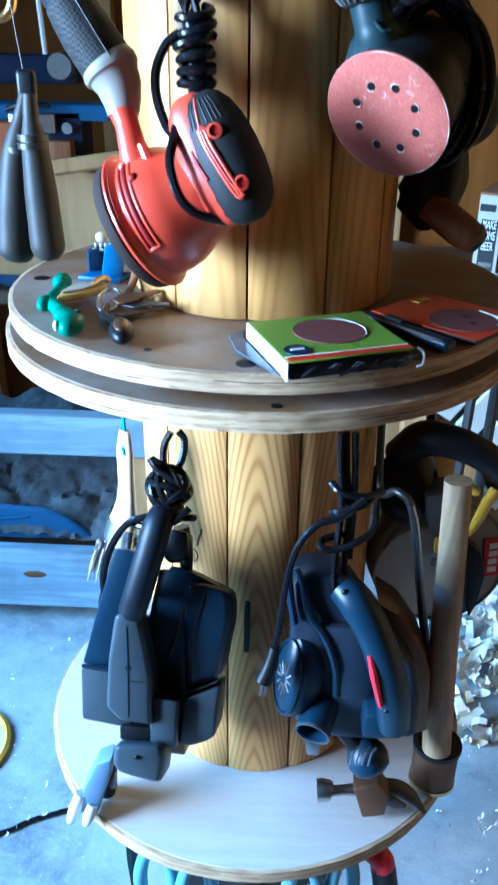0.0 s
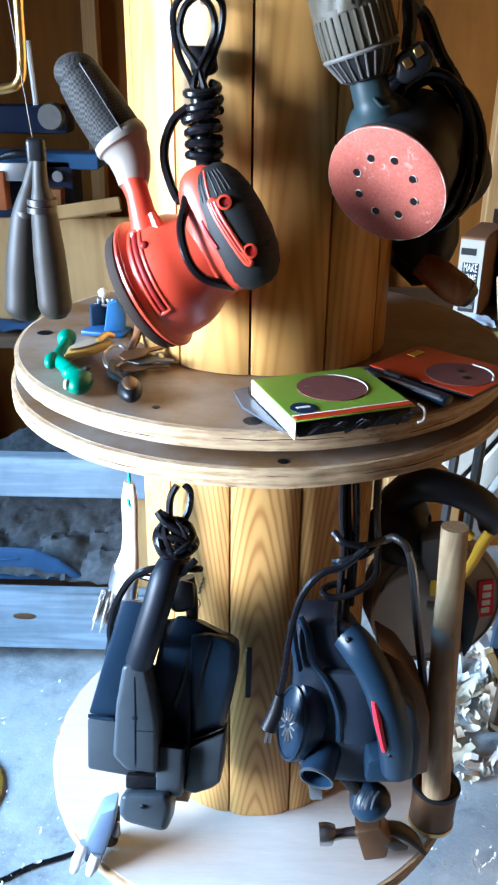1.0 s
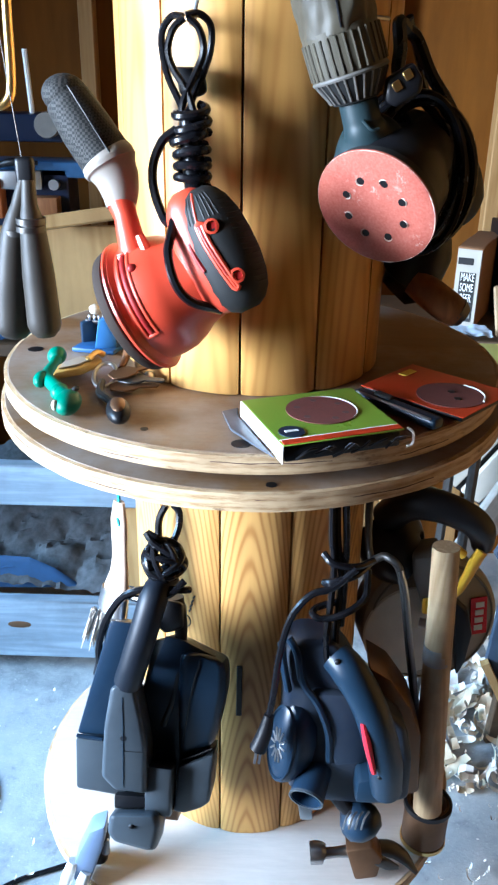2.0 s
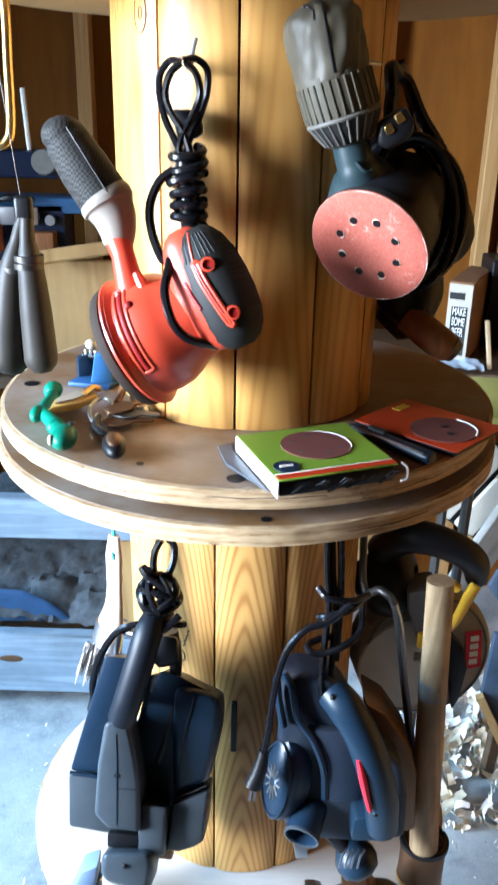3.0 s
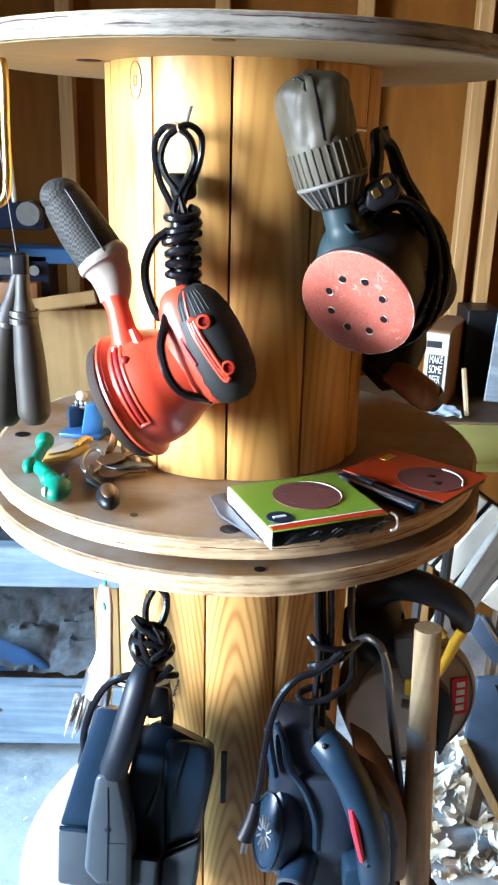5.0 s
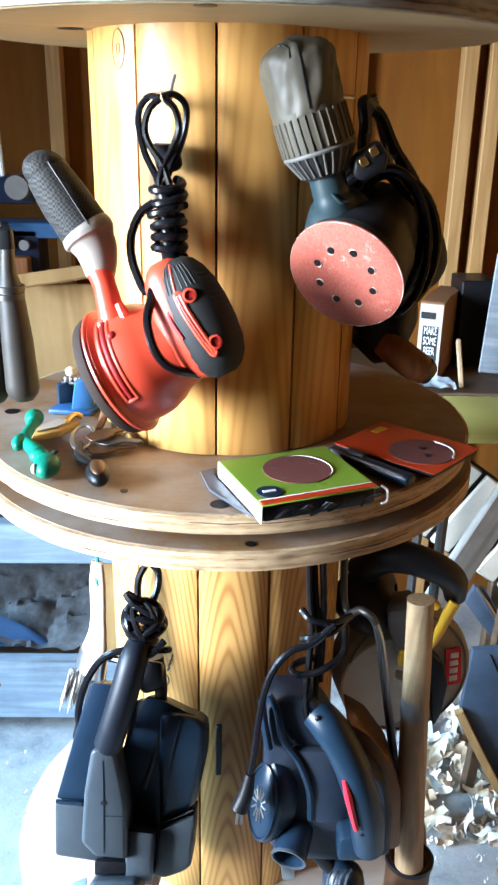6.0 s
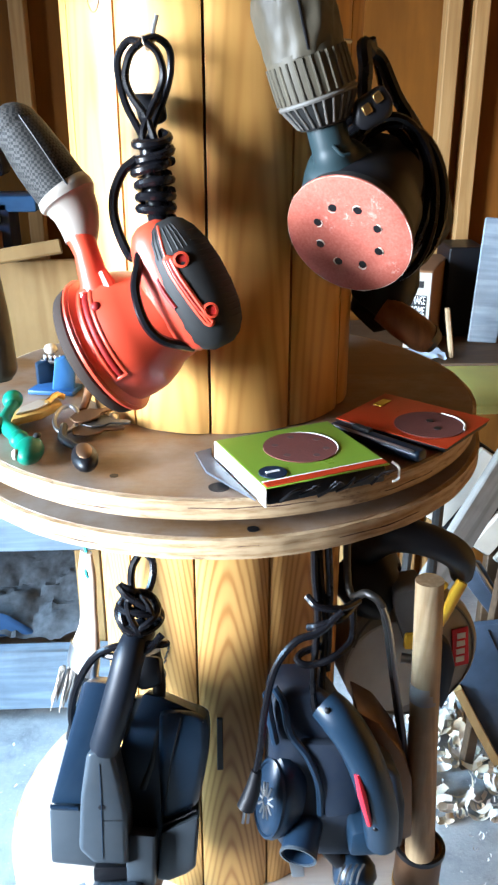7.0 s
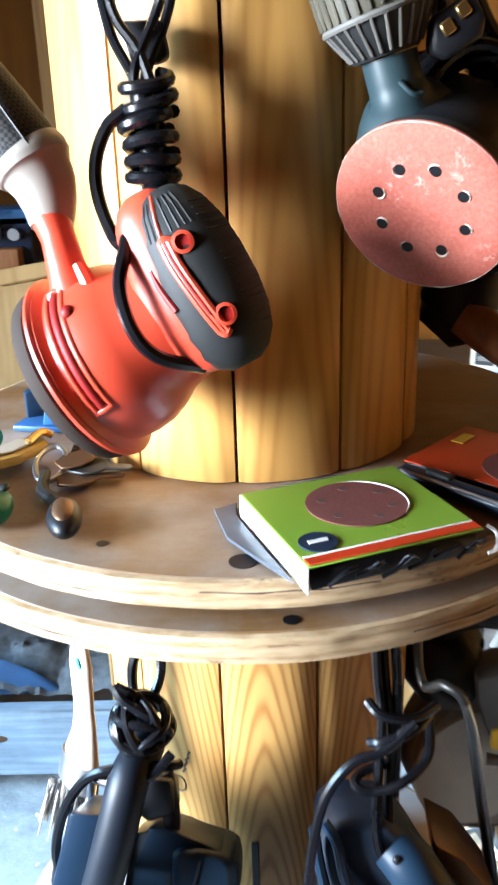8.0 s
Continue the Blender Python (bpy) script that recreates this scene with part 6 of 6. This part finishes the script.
def lean_board(name, corners, thick, material, label, category):
    """A board through two ends, leaning or lying."""
    a, b, wide, face = corners
    a, b = Vector(a), Vector(b)
    z = (b - a).normalized()
    x = z.cross(Vector(face)).normalized()
    y = z.cross(x)
    m = Matrix((x, y, z)).transposed().to_4x4()
    m.translation = (a + b) / 2
    ob = part(name, box(fresh(), wide, thick, (b - a).length, Matrix(), 0.003, 1), material, None, "", m, False)
    return tagged(ob, label, category)


lean_board("plywood_sheet", ((-0.78, 0.985, 0.955), (-0.30, 0.985, 0.965), 0.25, (0, -1, 0)), 0.012, PALE_PLY, "pale plywood sheet standing on edge on the bench", "plywood sheet")
lean_board("scrap_plank", ((-0.50, 0.90, 1.105), (-0.33, 0.93, 1.128), 0.03, (0, -1, 0.2)), 0.05, PALE_PLY, "short pale scrap of wood lying on the plywood", "scrap wood")
lean_board("pale_sheet", ((0.668, 1.045, 0.862), (0.690, 1.075, 1.16), 0.075, (0, -1, 0)), 0.006, PALE_BLUE_WOOD, "pale blue weathered sheet leaning on the bench", "sheet")
# black block put in for the soft shadow right of the carton
lean_board("dark_case", ((0.630, 1.17, 0.860), (0.630, 1.17, 1.085), 0.09, (0, -1, 0)), 0.12, BLACK, "black block standing in for the shadow beside the carton", "case")
lean_board("dowel", ((0.560, 0.93, 0.860), (0.545, 0.95, 0.975), 0.012, (0, -1, 0)), 0.012, HANDLE_WOOD, "short pale wooden dowel standing on the bench", "dowel")


def vise():
    root = thing("bench_vise", pose(-0.60, 1.0, 1.10), "dark blue clamping machine with steel rails on the bench", "vise")
    wpart("bed", box(fresh(), 0.56, 0.10, 0.035, pose(-0.66, 1.0, 1.215), 0.006), RAIL_BLUE, root, "blue-grey steel rail")
    wpart("upper_bar", box(fresh(), 0.50, 0.08, 0.060, pose(-0.70, 1.02, 1.300), 0.008), DARK_BLUE, root, "dark blue painted bar")
    wpart("round_end", lathe(fresh(), [(0, 0.0), (0.026, 0.0), (0.028, 0.004), (0.028, 0.05), (0, 0.05)], 24, along((-0.482, 0.955, 1.308), (0, 1, 0))), DUSTY_RIB, root, "grey round end cap")
    wpart("block", box(fresh(), 0.16, 0.10, 0.11, pose(-0.52, 1.0, 1.165), 0.006), DARK_BLUE, root)
    for x in (-0.55, -0.47):
        wpart("bolt", lathe(fresh(), [(0, 0.0), (0.012, 0.0), (0.012, 0.014), (0, 0.014)], 12, along((x, 0.945, 1.185), (0, -1, 0))), STEEL, root)
    wpart("stand", box(fresh(), 0.30, 0.08, 0.29, pose(-0.66, 1.06, 0.975), 0.006), DARK_BLUE, root)
    wpart("orange_block", box(fresh(), 0.055, 0.05, 0.085, pose(-0.612, 0.935, 1.155), 0.004), TAG_ORANGE, root, "orange plastic block")
    wpart("screw_box", box(fresh(), 0.09, 0.05, 0.05, pose(-0.505, 0.935, 1.135), 0.003), BROWN_WOOD, root, "brown wooden block")
    wpart("steel_plate", box(fresh(), 0.10, 0.02, 0.04, pose(-0.545, 0.932, 1.195, 0, 0, 4), 0.003), STEEL, root, "dull steel plate")
    wpart("lever", tube(fresh(), [(-0.60, 0.93, 1.222), (-0.555, 0.92, 1.234), (-0.50, 0.925, 1.232)], [0.006, 0.009, 0.005], 10), BLACK, root)
    wpart("white_rod", tube(fresh(), [(-0.522, 1.0, 1.33), (-0.528, 1.0, 1.46)], 0.006, 8, 1), WHITE, root, "thin white rod")


vise()


def wood_rack():
    root = thing("low_rack", pose(-0.75, 0.75, 0), "low rack of bluish weathered planks on the floor", "rack")
    for z, h, dy in ((0.140, 0.172, 0.0), (0.540, 0.105, 0.01)):
        wpart("plank", box(fresh(), 1.15, 0.035, h, pose(-0.83, 0.72 + dy, z), 0.004, 1), PALE_BLUE_WOOD, root, "knotty bluish weathered plank")
    for x in (-1.35, -0.30):
        wpart("upright", box(fresh(), 0.06, 0.06, 0.62, pose(x, 0.775, 0.31), 0.004, 1), STUD, root)
    wpart("shelf_board", box(fresh(), 1.10, 0.30, 0.02, pose(-0.83, 0.93, 0.235), 0.003, 1), BENCH_WOOD, root)
    wpart("knot", blob(fresh(), (-0.585, 0.7018, 0.155), 0.030, 0.002, 0.010, 14), BRONZE, root)


wood_rack()


def scraps(name, count, area, sizes, materials, label, category, curl=True, z=0.0):
    """Loose shavings scattered over a patch: one mesh a material."""
    for mat in materials:
        bm = fresh()
        for k in range(count // len(materials)):
            x0, x1, y0, y1 = area
            px, py = random.triangular(x0, x1), random.uniform(y0, y1)
            s = random.uniform(*sizes)
            turn, bend = random.uniform(0, 6.3), random.uniform(1.0, 3.0)
            m = pose(px, py, z + random.uniform(0.004, 0.022), random.uniform(-40, 40), random.uniform(-40, 40), math.degrees(turn))
            rows = []
            for i in range(9):
                t = (i / 8 - 0.5)
                if curl:
                    a = t * bend * 2
                    c = Vector((math.sin(a) * s / bend / 2, 0, (1 - math.cos(a)) * s / bend / 2))
                else:
                    c = Vector((t * s, 0, 0))
                w = s * 0.085 * (1.1 - abs(t))
                rows.append((bm.verts.new(m @ (c + Vector((0, -w, 0)))), bm.verts.new(m @ (c + Vector((0, w, 0))))))
            for a, b in zip(rows, rows[1:]):
                bm.faces.new((a[0], b[0], b[1], a[1]))
        ob = part(name, bm, mat, None)
        tagged(ob, label, category, kind="stuff")


random.seed(5)
scraps("wood_shavings", 240, (0.34, 0.95, 0.36, 1.0), (0.05, 0.14), [PALE_CHIP, PALE_CHIP, TAN_CHIP], "curled pale wood shavings on the floor", "wood shavings")
scraps("wood_shavings", 120, (0.30, 0.75, -0.1, 0.5), (0.008, 0.03), [PALE_CHIP], "scattered small wood chips on the floor", "wood chips")
scraps("wood_chips", 90, (-0.95, -0.30, 0.0, 0.68), (0.005, 0.024), [PALE_CHIP], "scattered small wood chips on the floor", "wood chips")
scraps("wood_chips", 60, (-0.2, 0.2, -0.25, 0.2), (0.01, 0.04), [PALE_CHIP], "scattered wood chips on the floor", "wood chips")


def dust_heap():
    bm = fresh()
    nx, ny = 90, 40
    grid = []
    for i in range(nx + 1):
        row = []
        for j in range(ny + 1):
            x, y = -1.35 + 1.05 * i / nx, 0.742 + 0.36 * j / ny
            p = Vector((x, y, 0))
            h = 0.02 + 0.24 * (j / ny) ** 0.9 + 0.03 * noise.noise(p * 6) + 0.022 * noise.noise(p * 19) + 0.012 * noise.noise(p * 55) + 0.006 * noise.noise(p * 120)
            row.append(bm.verts.new((x, y, 0.246 + max(-0.02, h - 0.03))))
        grid.append(row)
    for i in range(nx):
        for j in range(ny):
            bm.faces.new((grid[i][j], grid[i + 1][j], grid[i + 1][j + 1], grid[i][j + 1]))
    tagged(part("dust_heap", bm, HEAP, None), "grey heap of dusty rubble on the rack shelf", "rubble", kind="stuff")


dust_heap()


def blue_tarp():
    root = thing("blue_tarp", pose(-0.60, 0.78, 0.245), "dull blue plastic sheet folded to a point on the rack", "tarp")
    wpart("sheet", plate(fresh(), [(-0.95, 0.305), (-0.70, 0.312), (-0.56, 0.305), (-0.50, 0.275), (-0.445, 0.232), (-0.60, 0.226), (-0.95, 0.226)], 0.755, 0.763, 0.003, 2, 1.0, -1.5), BLUE_CLOTH, root)
    wpart("fold", tube(fresh(), [(-0.92, 0.756, 0.250), (-0.74, 0.753, 0.275), (-0.60, 0.754, 0.292)], [0.002, 0.005, 0.002], 8), BLUE_CLOTH, root)


blue_tarp()


def cloth(name, x0, x1, y0, y1, z, material, label):
    bm = fresh()
    nx, ny = 26, 16
    grid = []
    for i in range(nx + 1):
        row = []
        for j in range(ny + 1):
            x, y = x0 + (x1 - x0) * i / nx, y0 + (y1 - y0) * j / ny
            h = 0.014 + 0.014 * noise.noise(Vector((x * 14, y * 14, 3.0))) + 0.008 * noise.noise(Vector((x * 40, y * 40, 1.0)))
            row.append(bm.verts.new((x + 0.01 * noise.noise(Vector((x * 20, y * 20, 8))), y, z + max(0.001, h))))
        grid.append(row)
    for i in range(nx):
        for j in range(ny):
            bm.faces.new((grid[i][j], grid[i + 1][j], grid[i + 1][j + 1], grid[i][j + 1]))
    ob = part(name, bm, material, None)
    return tagged(ob, label, "cloth")


cloth("blue_cloth", -1.0, -0.23, 0.885, 0.97, 0.83, BLUE_CLOTH, "crumpled bright blue cloth on the bench")
cloth("blue_paper", 0.44, 0.535, 0.885, 0.95, 0.862, PALE_CLAMP_PAPER, "pale blue sheet lying on the bench")


def low_table():
    root = thing("leaning_panel", pose(0.65, 0.52, 0), "dark blue-grey panel with a pale wooden edge over the shavings", "panel")
    board = wpart("board", plate(fresh(), [(0.527, 0.405), (0.78, 0.425), (0.78, 0.004), (0.642, 0.004), (0.517, 0.247)], 0.500, 0.518, 0.003), BLUE_GREY, root, "scuffed blue-grey board")
    wpart("edge_batten", tube(fresh(), [(0.510, 0.492, 0.252), (0.573, 0.490, 0.130), (0.638, 0.488, 0.008)], 0.0125, 4, 1), STUD, root, "pale wooden batten")
    wpart("crack", tube(fresh(), [(0.565, 0.4985, 0.395), (0.600, 0.4985, 0.330), (0.650, 0.4985, 0.285)], 0.0016, 6), BLACK, board)
    angle = wpart("steel_angle", plate(fresh(), [(0.541, 0.512), (0.565, 0.505), (0.690, 0.300), (0.660, 0.290), (0.524, 0.470)], 0.585, 0.600, 0.002), BLUE_GREY, root, "pale blue-grey steel angle")
    wpart("angle_lip", tube(fresh(), [(0.545, 0.583, 0.512), (0.615, 0.583, 0.405), (0.690, 0.583, 0.300)], 0.005, 6, 1), STEEL, angle)
    wpart("prop", box(fresh(), 0.03, 0.02, 0.47, pose(0.70, 0.612, 0.235), 0.003, 1), BENCH_WOOD, root)


low_table()


def pallet():
    root = thing("slatted_panel", pose(0.62, 0.66, 0.5), "off-white slatted panel with dark gaps leaning upright", "panel")
    m = pose(0.520, 0.63, 0.665, 0, 35, 0)
    for k in range(7):
        wpart("slat", box(fresh(), 0.052, 0.014, 0.19, m @ pose(-0.20 + 0.066 * k, 0, 0), 0.003, 1), CREAM, root)
    wpart("back_panel", box(fresh(), 0.47, 0.010, 0.20, m @ pose(0, 0.0125, 0), 0.002, 1), BLACK, root)
    wpart("stand", box(fresh(), 0.05, 0.03, 0.60, pose(0.62, 0.65, 0.30), 0.003, 1), BENCH_WOOD, root)


pallet()
lean_board("grey_plank", ((0.40, 0.42, 0.545), (0.66, 0.56, 0.92), 0.062, (0.3, -1, 0.2)), 0.022, GREY_WOOD, "rough grey weathered plank leaning on the table", "plank")
lean_board("plank_prop", ((0.56, 0.52, 0.0), (0.62, 0.565, 0.66), 0.03, (0.3, -1, 0.2)), 0.02, BENCH_WOOD, "dark batten standing behind the plank", "batten")


def dark_seat():
    root = thing("stool", pose(0.60, 0.55, 0), "stool with a yellow-green seat beside a dark bag", "stool")
    wpart("seat", box(fresh(), 0.26, 0.22, 0.02, pose(0.522, 0.46, 0.948), 0.008), LIME, root, "yellow-green seat")
    for dx in (-0.10, 0.10):
        for dy in (-0.08, 0.08):
            wpart("leg", tube(fresh(), [(0.50 + dx, 0.46 + dy, 0.945), (0.50 + dx * 1.2, 0.46 + dy * 1.2, 0.0)], 0.010, 8, 1), DARK_STEEL, root)


dark_seat()


def floor_hose():
    root = thing("yellow_hoop", pose(-0.66, 0.28, 0), "yellow and white hoop lying on the floor", "hoop")
    part("hoop", lathe(fresh(), [(0.110, 0.0), (0.122, 0.0), (0.124, 0.008), (0.116, 0.012), (0.110, 0.006)], 48, Matrix(), True), YELLOW, root)
    part("lid", lathe(fresh(), [(0, 0.003), (0.111, 0.003), (0.111, 0.006), (0, 0.006)], 40), WHITE, root, "white disc")
    cord = thing("floor_cable", pose(-0.45, 0.1, 0), "thin dark cable lying across the floor", "cable")
    wpart("cable", tube(fresh(), [(-0.95, -0.02, 0.005), (-0.62, 0.03, 0.005), (-0.488, 0.074, 0.005), (-0.43, 0.11, 0.005), (-0.30, 0.17, 0.005), (-0.1, 0.3, 0.005)], 0.005, 8), CORD, cord)


floor_hose()

# unseen side with the wide doorway; walls and lintel added to limit light
slab("wall_west_a", 0.06, 1.02, 2.6, -2.6, 0.86, 1.3, DIMMED_PLY, "unseen plywood wall beside the wide doorway, limiting the light", "wall")
slab("wall_west_b", 0.06, 1.0, 2.6, -2.6, -3.55, 1.3, DIMMED_PLY, "unseen plywood wall beside the wide doorway, limiting the light", "wall")
slab("lintel", 0.06, 3.4, 0.3, -2.6, -1.35, 2.45, DIMMED_PLY, "unseen plywood lintel over the wide doorway, limiting the light", "wall")
slab("ground", 60, 60, 0.04, -32.7, 0, -0.03, CONCRETE, "pale gravel yard outside the doorway", "ground")
